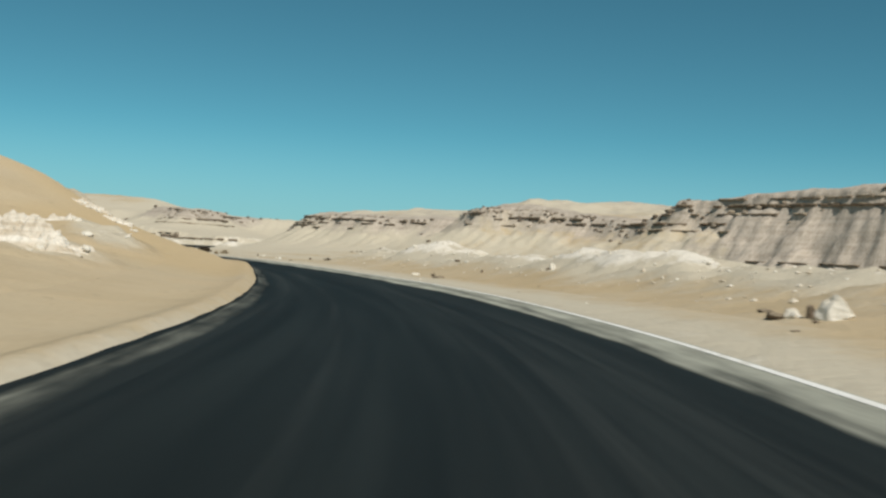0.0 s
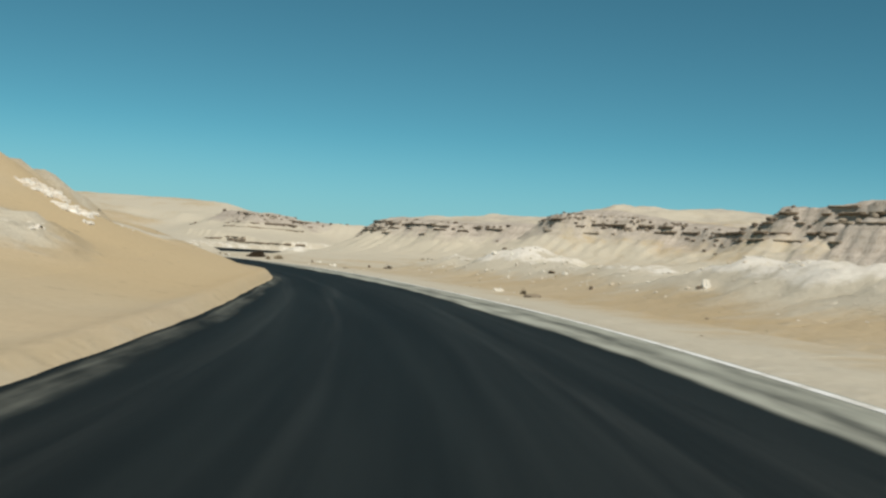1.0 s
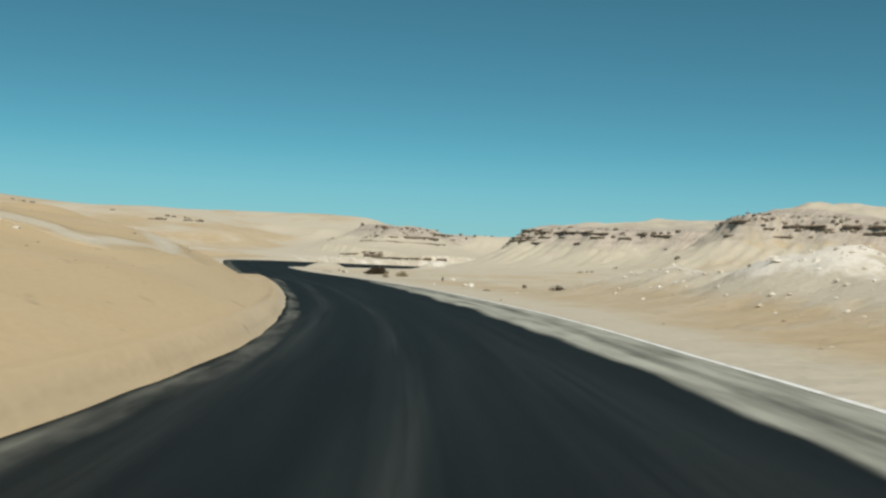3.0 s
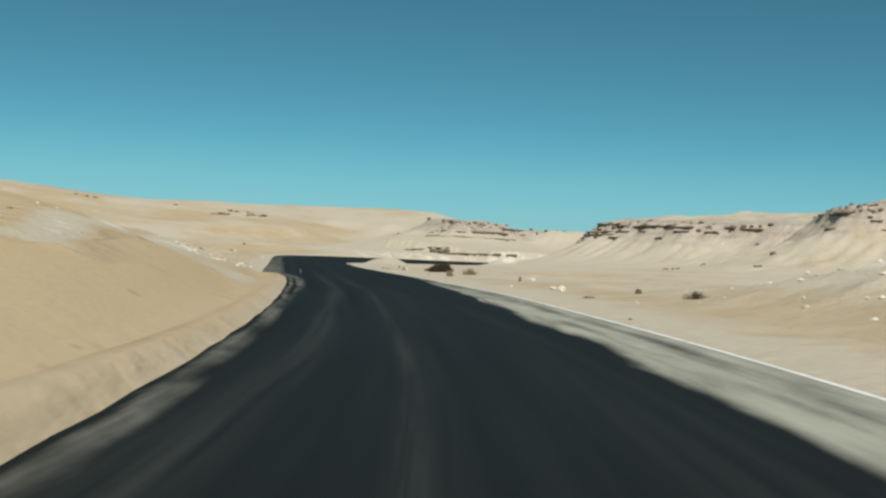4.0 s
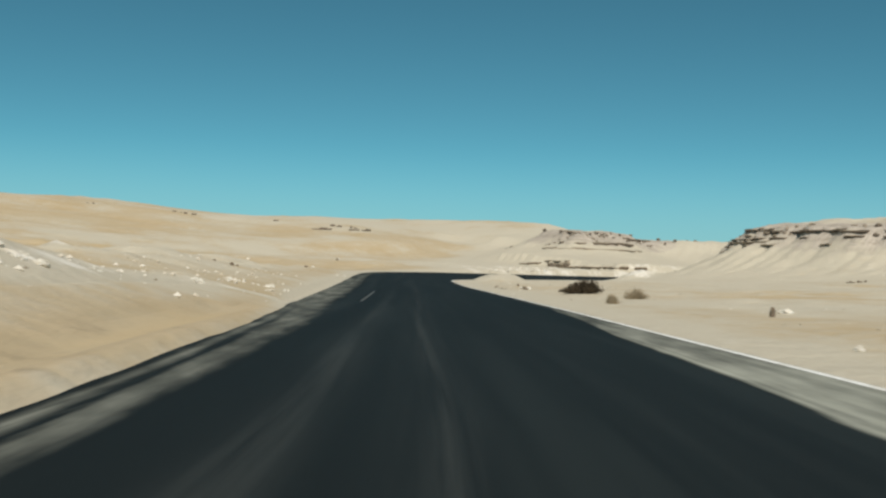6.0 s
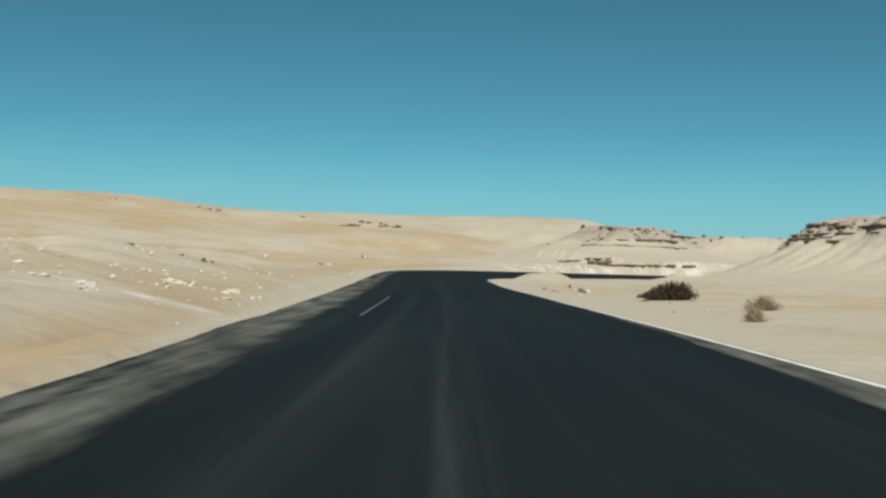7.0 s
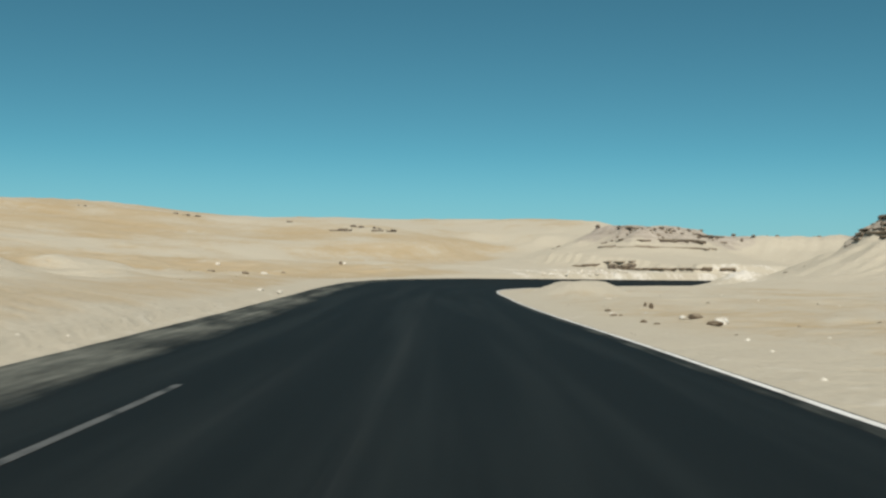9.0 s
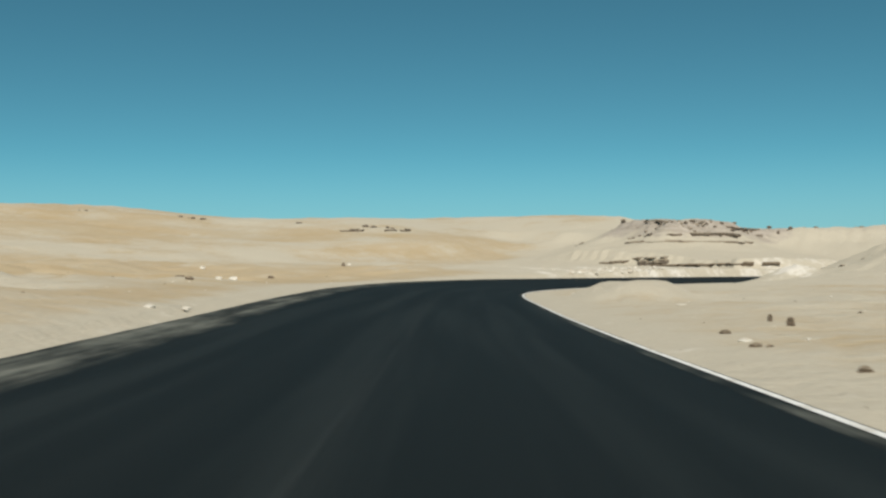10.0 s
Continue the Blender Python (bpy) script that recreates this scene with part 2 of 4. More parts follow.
def lip_height(s):
    """How high the drifted sand stands over the asphalt right at its edge."""
    return along(s, 20, 0.08, 40, 0.18, 55, 0.26, 64, 0.26, 76, 0.14, 92, 0.12, 115, 0.10, 130, 0.05)


def bare_width(s):
    """How wide the asphalt lies bare, from the edge line to the drifted sand on the left."""
    return np.interp(s, BARE_AT, BARE)


BARE_AT = np.arange(-60.0, 420.0)
BARE = along(BARE_AT, -50, 6.95, 8, 6.97, 12, 7.05, 20, 7.1, 30, 7.25, 41, 7.28, 48, 7.2, 52, 7.05, 55, 6.78, 60, 6.62, 66, 6.66, 72, 6.9, 78, 7.14, 84, 7.25, 90, 7.4, 95, 7.6, 104, 7.76, 112, 8.0, 118, 8.4, 124, 8.85, 130, 9.35, 138, 9.75, 150, 9.95, 180, 9.9, 235, 9.9)
BARE = np.convolve(np.pad(BARE, 20, "edge"), np.exp(-(np.arange(-20, 21) / 3.5) ** 2) / np.exp(-(np.arange(-20, 21) / 3.5) ** 2).sum(), "valid")


# rim of the escarpment, from the mesa round to the far dunes: x, y, height, length of the slope before it
RIM = [(175, 60, 18.6, 16), (105, 135, 18.0, 15), (75, 172, 16.7, 14), (58, 196, 15.5, 13), (47, 212, 14, 12), (41, 221, 9.8, 12), (34, 234, 11, 12),
       (24, 240, 12.4, 12), (10, 246, 12.9, 12), (4, 266, 10.2, 12), (-16, 275, 10, 11), (-43, 301, 11.4, 13), (-33, 318, 10, 14), (-8, 338, 10, 15),
       (28, 356, 11, 18), (36, 398, 12, 22), (-10, 422, 12, 24), (-73, 418, 12.2, 18), (-84, 404, 12.4, 13), (-93, 385, 10.8, 11), (-108, 409, 12.8, 20), (-128, 446, 12.6, 30),
       (-158, 456, 13.5, 45), (-188, 428, 15.5, 80), (-232, 420, 18, 90), (-300, 392, 24, 100), (-380, 330, 28, 110), (-460, 200, 30, 110), (-520, 0, 30, 110)]


# the low terrace before the far end of the escarpment
TERRACE = [(-58, 336), (-70, 331), (-79, 340), (-88, 349), (-100, 356), (-122, 380)]


# pale lip along the sand hill's crest, its spur down to the road, and the chalk rib beyond
LIP = [(-22.8, 66), (-19.8, 69), (-19.7, 70.4), (-17.9, 69.4), (-18.2, 71.6), (-18.1, 74.2), (-19.4, 76.5), (-20.8, 78.8), (-22.2, 82.3), (-25.1, 87.2)]
SPUR = [(-25.1, 87.2), (-22.4, 85.3), (-21.2, 84.4), (-20.6, 85.4), (-22.5, 90), (-24.6, 95)]
RIB = [(-29.3, 93), (-30.6, 96.5), (-30.7, 100.3), (-31.9, 103.3), (-35, 109.5), (-38.8, 116), (-39.5, 120.5), (-37.4, 121.7)]


def behind(line, x, y):
    """Signed metres behind a line of places."""
    best, side = np.full(x.size, 1e9), np.ones(x.size)
    for (x0, y0), (x1, y1) in zip(line, line[1:]):
        dx, dy = x1 - x0, y1 - y0
        f = np.clip(((x - x0) * dx + (y - y0) * dy) / (dx * dx + dy * dy), 0, 1)
        ex, ey = x - x0 - f * dx, y - y0 - f * dy
        d = np.hypot(ex, ey)
        m = d < best - 1e-6
        best[m], side[m] = d[m], np.sign(ex * dy - ey * dx)[m]
    return best * side


def by_rim(x, y):
    """Metres behind the rim, its height, the length of its slope and the way along it."""
    best = np.full(x.size, 1e9)
    run, gone, seen = np.zeros(x.size), 0.0, []
    for (x0, y0, h0, w0), (x1, y1, h1, w1) in zip(RIM, RIM[1:]):
        dx, dy = x1 - x0, y1 - y0
        f = np.clip(((x - x0) * dx + (y - y0) * dy) / (dx * dx + dy * dy), 0, 1)
        ex, ey = x - x0 - f * dx, y - y0 - f * dy
        d = np.hypot(ex, ey)
        m = d < best - 1e-6
        best[m] = d[m]
        run[m] = (gone + f * math.hypot(dx, dy))[m]
        seen.append((d, h0 + f * (h1 - h0), w0 + f * (w1 - w0)))
        gone += math.hypot(dx, dy)
    top, foot, sum_w = np.zeros(x.size), np.zeros(x.size), np.zeros(x.size)
    for d, h, w in seen:
        q = np.exp(-(d - best) / (0.5 + 0.14 * best))
        top, foot, sum_w = top + q * h, foot + q * w, sum_w + q
    ring, bowl = [p[:2] for p in RIM] + [(-520, -3000), (300, -3000), (300, -75)], np.zeros(x.size, bool)
    for (x0, y0), (x1, y1) in zip(ring, ring[1:] + ring[:1]):
        if y0 != y1:
            bowl ^= ((y0 > y) != (y1 > y)) & (x < (x1 - x0) * (y - y0) / (y1 - y0) + x0)
    return best * np.where(bowl, -1, 1), top / sum_w, foot / sum_w, run


def ripple(x, y, size, seed=0.0):
    """Cheap smooth noise, about -1 to 1."""
    a, b = x / size + seed, y / size - seed * 1.7
    return (np.sin(a * 1.9 + 1.3 * np.sin(b * 1.3 + seed)) + np.sin(b * 2.3 + 1.1 * np.sin(a * 1.7 + 2.1)) + 0.6 * np.sin((a + b) * 3.7 + 1.9 * np.sin(a - b)) + 0.4 * np.sin((a * 1.2 - b) * 6.1 + seed)) / 2.6


def fbm(x, y, size, octaves=4, seed=0):
    """Rough natural noise, about -1 to 1: gradient noise over a hashed lattice, octave on octave."""
    out, amp, total = np.zeros(x.size), 1.0, 0.0
    for o in range(octaves):
        u, v = x * 2.0 ** o / size + 17.3 * o + seed * 7.1, y * 2.0 ** o / size - 9.7 * o + seed * 3.3
        i, j = np.floor(u).astype(np.int64), np.floor(v).astype(np.int64)
        fu, fv = u - i, v - j
        su, sv = fu * fu * (3 - 2 * fu), fv * fv * (3 - 2 * fv)
        corner = []
        for di, dj in ((0, 0), (1, 0), (0, 1), (1, 1)):
            h = (i + di) * 374761393 + (j + dj) * 668265263 + (seed + o * 31) * 144269
            h = (h ^ (h >> 13)) * 1274126177
            a = ((h ^ (h >> 16)) & 1023) * (2 * math.pi / 1024)
            corner.append(np.cos(a) * (fu - di) + np.sin(a) * (fv - dj))
        low, high = corner[0] * (1 - su) + corner[1] * su, corner[2] * (1 - su) + corner[3] * su
        out, total, amp = out + amp * (low * (1 - sv) + high * sv), total + amp * 0.62, amp * 0.55
    return out / total


def step(a, b, v):
    f = np.clip((v - a) / (b - a), 0, 1)
    return f * f * (3 - 2 * f)


def mound(x, y, cx, cy, rx, ry, h, turn=0.0):
    c, n = math.cos(radians(turn)), math.sin(radians(turn))
    u, v = ((x - cx) * c + (y - cy) * n) / rx, (-(x - cx) * n + (y - cy) * c) / ry
    return h * np.exp(-(u * u + v * v))


def land(x, y, sheet=False):
    """Height of the ground, how chalky it is (far haze added in), and how bare."""
    s, off = by_road(x, y)
    z_edge_l, z_edge_r = road_z(s, -bare_width(s)), road_z(s, 0.0)
    e = -off - bare_width(s)
    # the sand hill on the left
    k = along(s, -60, 0.17, 20, 0.168, 38, 0.21, 48, 0.31, 58, 0.58, 65, 0.62, 72, 0.58, 80, 0.62, 86, 0.76, 91, 0.66, 96, 0.42, 108, 0.40, 118, 0.36, 127, 0.27, 135, 0.27, 154, 0.28, 183, 0.18, 204, 0.13, 245, 0.08, 262, 0.35, 310, 0.35, 330, 0.1)
    a = along(s, -60, 7.5, 20, 8, 48, 8.0, 58, 7.0, 65, 5.5, 72, 2.9, 80, 2.7, 88, 3.1, 96, 3.2, 108, 3.0, 118, 2.6, 127, 2.3, 160, 2.2, 180, 2.0, 210, 1.8, 245, 1.5, 262, 2.2, 310, 2.2, 330, 1.5)
    ep = np.maximum(e, 0)
    out = np.maximum(e - along(s, -50, 1.25, 22, 1.2, 43, 1.1, 56, 0.95, 62, 0.8, 70, 0.65, 78, 0.7, 90, 0.9, 102, 1.15, 110, 1.1, 120, 0.8, 130, 0.3, 138, 0), 0)      # the hill begins behind a level strip
    w = step(14, 40, ep) * step(95, 120, s)
    a, k = a * (1 - w) + 3.0 * w, k * (1 - w) + 0.15 * w
    lip = lip_height(s) * (1 - np.exp(-ep / 0.12))
    at_foot = road_plane(s, -bare_width(s) - ep + out)
    left = z_edge_l * np.exp(-ep / 5) + at_foot * np.exp(-out / 8) * (1 - np.exp(-ep / 5)) + lip + a * (1 - np.exp(-out * k / a))
    # the flat on the right
    er = np.maximum(off - 0.16, 0)
    right = z_edge_r * np.exp(-er / 9) + 0.02 * (1 - np.exp(-er / 0.3)) + along(s, 0, 0.8, 40, 0.75, 70, 0.5, 120, 0.45, 190, 0.45, 215, 0.3, 235, 0.1, 297, 0.1, 312, 1.3, 335, 1.6) * (1 - np.exp(-er / along(s, 20, 10, 35, 18, 90, 18, 110, 10)))
    rough = np.minimum(np.maximum(ep, er), 40) / 40
    z = np.where(off < -4, left, right)
    z = z + (0.10 * ripple(x, y, 5.5) + 0.05 * ripple(x, y, 2.1, 3)) * step(2.0, 9, np.maximum(ep, er)) + 0.5 * rough * ripple(x, y, 34, 1) * (1 - step(215, 240, s) * (1 - step(310, 335, s)) * (off > -4) * (1 - step(30, 50, er)))
    z = z + (0.32 * ripple(x, y, 6.5, 12) + 0.16 * ripple(x, y, 2.9, 9)) * step(3, 10, ep) * (off < -4) * along(s, 0, 0.35, 70, 0.35, 95, 1.6, 200, 1.6, 260, 1, 320, 0.5)
    z = z + (0.07 * ripple(x, y, 3.4, 17) + 0.05 * ripple(x, y, 1.3, 5)) * step(1.5, 5, er) * (off > -4) * along(s, 130, 0, 150, 1, 220, 1, 240, 0)
    across = (off - 9.2) / np.where(off < 9.2, 3.2, 6.5)
    hump = np.exp(-across * across) * (off > 0) * along(s, 0, 0.7, 15, 0.85, 30, 1.0, 36, 1.08, 39, 1.3, 43, 1.6, 48, 1.52, 51, 1.55, 53, 1.35, 56, 0.98, 59, 1.2, 63, 1.3, 67, 1.05, 70, 1.1, 73, 1.2, 76, 1.25, 79, 2.05, 81, 1.6, 84, 1.15, 88, 1.2, 92, 1.2, 97, 0.6, 103, 0.2, 108, 0)
    craggy, lumpy, blotch = 1 - 2.2 * np.abs(fbm(x, y, 3.4, 4, 3)), fbm(x, y, 5.0, 5, 8), fbm(x, y, 13.0, 5, 21)
    z = z + hump * (0.82 + 0.26 * craggy + 0.30 * fbm(x, y, 1.5, 3, 5))
    wild = np.where(off < -4, along(s, 70, 0.12, 92, 1.0, 210, 1.0, 260, 0.4) * step(4, 13, ep), step(2.5, 9, er) * along(s, 0, 0.8, 60, 0.6, 230, 0.5))
    z = z + wild * (0.30 * lumpy + 0.10 * fbm(x, y, 1.7, 3, 14))
    hump = hump * step(0.35, 1.0, hump)
    crop = mound(x, y, -10.4, 29.4, 2.4, 4.2, 1, 25) + mound(x, y, -11.7, 40.4, 1.9, 4.5, 1, 20) + mound(x, y, -19.0, 60, 2.2, 4.0, 1, 20)
    crop = crop * step(0.1, 0.5, crop)
    z = z + crop * (0.15 + 0.55 * np.abs(ripple(x, y, 0.95, 4)))
    z = z + mound(x, y, -26.5, 88.5, 2.0, 3.0, 0.35, 20) + mound(x, y, -34, 103.5, 2.2, 5.5, 0.45, 25) + mound(x, y, -22, 54, 4.5, 5, 0.7) - mound(x, y, -15.5, 57.5, 3.2, 6, 1.2, 15) - mound(x, y, -17.5, 65, 3.5, 5, 0.6) + mound(x, y, -23.5, 66, 2.2, 3, 1.05)
    z = z + 0.80 * step(0.0, 0.8, mound(x, y, -54.6, 199, 2.5, 7.0, 1.0, 20) + 0.25 * fbm(x, y, 2.6, 4, 3) * mound(x, y, -54.6, 199, 3.4, 8.0, 1.0, 20)) * (1 + 0.18 * fbm(x, y, 1.4, 3, 3)) + mound(x, y, -57, 288, 3.4, 3.6, 1.5) * (1 + 0.4 * ripple(x, y, 1.6, 3))
    lumps = np.exp(-((ep - along(s, 98, 22, 112, 15, 125, 9, 150, 8)) / 6) ** 2) * (off < -4) * along(s, 98, 0, 108, 1, 150, 1, 175, 0.5, 200, 0)
    lumps = lumps * step(0.0, 0.5, fbm(x, y, 3.2, 4, 41) + 0.35 * fbm(x, y, 9.0, 3, 44))
    z = z + lumps * (0.10 + 0.5 * np.abs(fbm(x, y, 1.6, 3, 45)))
    shelf = behind(TERRACE, x, y) + 1.2 * ripple(x, y, 5, 9) + 0.5 * ripple(x, y, 1.9, 2)
    z = z + 2.3 * (0.45 * step(-4, 0, shelf) + 0.55 * step(-0.9, 0.3, shelf)) * (1 - step(35, 60, shelf)) * step(-128, -112, x) * (1 - step(-58, -50, x)) * step(1, 6, ep) * (off < -4)
    # the escarpment
    u, top, foot, run = by_rim(x, y)
    mesa = 1 - step(165, 205, run)
    ribs = ((1 - 0.5 * mesa) * np.abs(np.sin(run / 2.9 + 1.3 * np.sin(run / 7.1))) + (0.6 + 0.5 * mesa) * np.abs(np.sin(run / 1.3 + np.sin(run / 3.3)))) * (1 - step(-150, -180, x))
    u = u - (0.5 - 0.32 * mesa) * ribs * (1 + 0.7 * fbm(x, y, 9.0, 2, 40)) * step(-1, -4, u) * step(-34, -10, u)
    u = u + 2.2 * ripple(x, y, 14, 5) + 0.9 * ripple(x, y, 4.6, 2) + 1.1 * fbm(x, y, 4.0, 4, 17)
    crag = (0.14 + 0.06 * mesa) * (1 - step(40, 75, foot))            # how much of the height is cliff; none on the dunes
    g = np.where(u > -1.6, 1 - crag * np.clip(-u / 1.6, 0, 1), (1 - crag) * np.exp((np.minimum(u, -1.6) + 1.6) / foot))
    face = np.where(u > -1.6, g, (1 - crag) * np.clip(1 + (u + 1.6) / 11, 0, 1))
    g = g * (1 - mesa) + face * mesa
    back = np.maximum(u, 0)
    rise = (1 - np.exp(-back / 45)) * 6.0 * (1 - 0.9 * step(372, 390, y) * step(-150, -115, x) * (1 - step(-20, 10, x)))
    rise = rise * (1 - 0.25 * step(-200, -240, x)) + mound(x, y, -172, 515, 75, 38, 4.8) + mound(x, y, 44, 292, 30, 26, 3.2) + mound(x, y, 24, 258, 13, 9, 1.8) + mound(x, y, -4, 312, 22, 14, 1.5)
    clear = 1 - (1 - step(4, 28, er)) * step(222, 245, s) * (1 - step(318, 338, s)) * (off > -4)           # the flat inside the far bend stays low
    z = z + np.maximum(top - np.minimum(z, 3), 0) * g * clear + rise + g * (0.25 * ripple(x, y, 7, 8) + 0.75 * fbm(x, y, 6.5, 5, 12))
    inside = (off > -bare_width(s)) & (off < 0.16)
    under = road_z(s, np.clip(off, -10.6, 0.6)) - 0.10
    near_l, near_r = step(0.0, 0.35, e), step(0.16, 0.45, off)
    f = np.where(off < -4, near_l, near_r)
    z = np.where(inside, under, under * (1 - f) + np.maximum(z, under) * f)
    if sheet:                                   # leave room for the two drifted verges, which are finer strips of their own
        z = z - 0.10 * (1 - step(2.6, 3.6, np.where(off < -4, e, off - 0.16)))
    # what it is made of
    on_left, on_right = (off < -4) * 1.0, (off >= -4) * 1.0
    gold = np.exp(-((er - 4.2) / 2.0) ** 2) * along(s, 0, 0.4, 20, 0.6, 70, 0.7, 100, 0.35, 125, 0.1, 200, 0.05)
    chalk = on_right * (along(s, 80, 0.58, 100, 0.68) + 0.14 * step(10, 45, er) - 0.55 * gold + 0.5 * np.exp(-(er / 1.2) ** 2))
    belt = np.exp(-((ep - along(s, 0, 16, 60, 12, 85, 8, 100, 7, 112, 6, 125, 6, 160, 8, 220, 5)) / along(s, 0, 5, 80, 4, 95, 4, 112, 5, 125, 7, 160, 9, 220, 9)) ** 2)
    chalk = chalk + on_left * (along(s, 20, 0.06, 40, -0.12, 112, -0.12, 125, 0.06) + belt * along(s, -20, 0.2, 15, 0.55, 52, 0.45, 64, 0.05, 92, 0.05, 100, 0.3, 120, 0.4, 140, 0.3, 240, 0.3))
    chalk = chalk + on_left * np.exp(-(ep / along(s, 60, 0.3, 85, 0.35, 120, 0.4, 140, 0.9, 160, 1.3)) ** 2) * along(s, 0, 0.8, 12, 0.7, 22, 0.35, 40, 0.15, 62, 0.15, 70, 0.5, 84, 0.6, 112, 0.6, 125, 0.6, 145, 0.9, 240, 1.0)
    # Far-left dunes: their own pale patches, plus distance haze put into the colour
    chalk = chalk + 0.3 * step(235, 265, y) * (x > -120) + 0.14 * ripple(x, y, 18, 4) + 0.5 * mound(x, y, -76, 285, 24, 22, 1) + 0.7 * mound(x, y, -54.8, 199.5, 4, 5, 1) + on_left * step(-80, -140, x) * (0.42 + 0.3 * ripple(x, y, 40, 6))
    chalk = chalk - 0.25 * mound(x, y, 34, 232, 14, 9, 1, -15) + 0.45 * step(285, 330, y) * step(-150, -125, x) * (1 - step(-45, -30, x)) + 0.22 * ripple(x, y, 9, 11) * step(3, 12, np.maximum(ep, er))
    chalk = chalk + on_left * along(s, 90, 0, 105, 1, 200, 1, 230, 0) * step(5, 14, ep) * (0.28 * ripple(x, y, 8, 31) + 0.2 * ripple(x, y, 2.7, 14))
    chalk = chalk + 0.55 * lumps + on_left * along(s, 128, 0, 140, 1, 190, 1, 215, 0) * (0.5 * np.exp(-((ep - 9) / 4.5) ** 2) + 0.25 * np.exp(-((ep - 24) / 6) ** 2)) * (0.6 + 0.9 * fbm(x, y, 11.0, 3, 61))
    berm = on_left * np.exp(-((ep - 2) / 7) ** 2) * step(262, 290, s)
    chalk = chalk + 0.9 * berm + 0.6 * step(260, 330, y) * step(-150, -120, x) * (1 - step(-50, -30, x)) + 0.15 * hump - 0.15 * step(0.10, 0.30, g) * (1 - mesa) * step(-70, -30, x) + 0.9 * crop + 0.35 * step(430, 460, y) * step(-260, -200, x)
    slope_left = step(-150, -210, x)
    near_lip, near_spur, rib = np.abs(behind(LIP, x, y)), np.abs(behind(SPUR, x, y)), behind(RIB, x, y)
    chalk = chalk + 0.85 * np.exp(-(near_lip / 0.42) ** 2) + 0.95 * np.exp(-(near_spur / 0.6) ** 2) * (0.7 + 0.6 * fbm(x, y, 1.5, 3, 51))
    fan = on_left * along(s, 91, 0, 95, 1, 122, 1, 134, 0) * step(1.0, 2.2, ep + 0.8 * fbm(x, y, 4.0, 3, 52)) * step(-1.5, 0.5, rib)
    chalk = chalk + 0.48 * fan + np.exp(-(rib / (0.9 + 0.5 * fbm(x, y, 3.0, 3, 53))) ** 2) * (1.0 + 0.7 * fbm(x, y, 1.3, 3, 54))
    bare = (0.5 + 0.25 * mesa) * g * step(0.35, 0.75, g) * (1 - slope_left) * np.where(u > 6, 0.45, 1) - 0.1 + 0.15 * ripple(x, y, 22, 7) * g + 0.95 * mesa * step(0.04, 0.14, g) + 0.4 * step(0.30, 0.50, g) * step(-122, -112, x) * (1 - step(-76, -68, x)) * step(355, 372, y) - 0.8 * berm - 0.5 * step(280, 330, y) * step(-150, -120, x) * (1 - step(-50, -30, x)) * (1 - step(0.35, 0.5, g))
    bare = bare + 0.33 * step(0.08, 0.30, g) * (1 - mesa) * step(-60, -30, x)
    bare = bare * (1 - step(-122, -150, x))
    white = 0.75 * np.exp(-(rib / (0.8 + 0.4 * fbm(x, y, 2.0, 3, 55))) ** 2) * np.clip(0.4 + 1.2 * fbm(x, y, 1.8, 3, 56), 0, 1) + 0.9 * lumps * np.clip(0.15 + 1.6 * fbm(x, y, 1.4, 3, 46), 0, 1) + (0.75 + 0.3 * ripple(x, y, 2.2, 7)) * np.exp(-(near_lip / 0.75) ** 2) + 0.32 * berm + 0.6 * mound(x, y, -57, 288, 4, 4.5, 1) + 0.45 * crop + step(0.8, 1.4, hump) * (0.16 + 0.55 * craggy) + 0.3 * mound(x, y, -66, 283, 9, 3, 1, 65) + 0.22 * ripple(x, y, 3.1, 5) - 0.12
    chalk = chalk + (0.42 * lumpy + (0.38 + 0.25 * on_right) * blotch) * np.maximum(wild, 0.25 * step(1, 4, er) * on_right) + 0.3 * hump * craggy
    white = white * (0.55 + 1.1 * np.clip(lumpy + 0.3 * craggy, -0.4, 0.7))
    return z, np.clip(chalk, -0.3, 1) + np.clip(white, 0, 0.5), np.clip(bare + 0.22 * g * fbm(x, y, 7.5, 4, 30), 0, 1)


def ground_z(x, y):
    return float(land(np.array([float(x)]), np.array([float(y)]))[0][0])


def mesh_from(name, verts, faces, mat, smooth=True):
    me = bpy.data.meshes.new(name)
    me.from_pydata(verts, [], faces)
    me.materials.append(mat)
    if smooth:
        me.polygons.foreach_set("use_smooth", [True] * len(me.polygons))
    me.update()
    return me


def stretch(lo, hi, fine_lo, fine_hi, size, grow):
    mid = list(np.arange(fine_lo, fine_hi + size, size))
    up, d = [], size
    while (up[-1] if up else mid[-1]) < hi:
        d = min(d * grow, 60)
        up.append((up[-1] if up else mid[-1]) + d)
    down, d = [], size
    while (down[-1] if down else mid[0]) > lo:
        d = min(d * grow, 60)
        down.append((down[-1] if down else mid[0]) - d)
    return np.array(down[::-1] + mid + up)


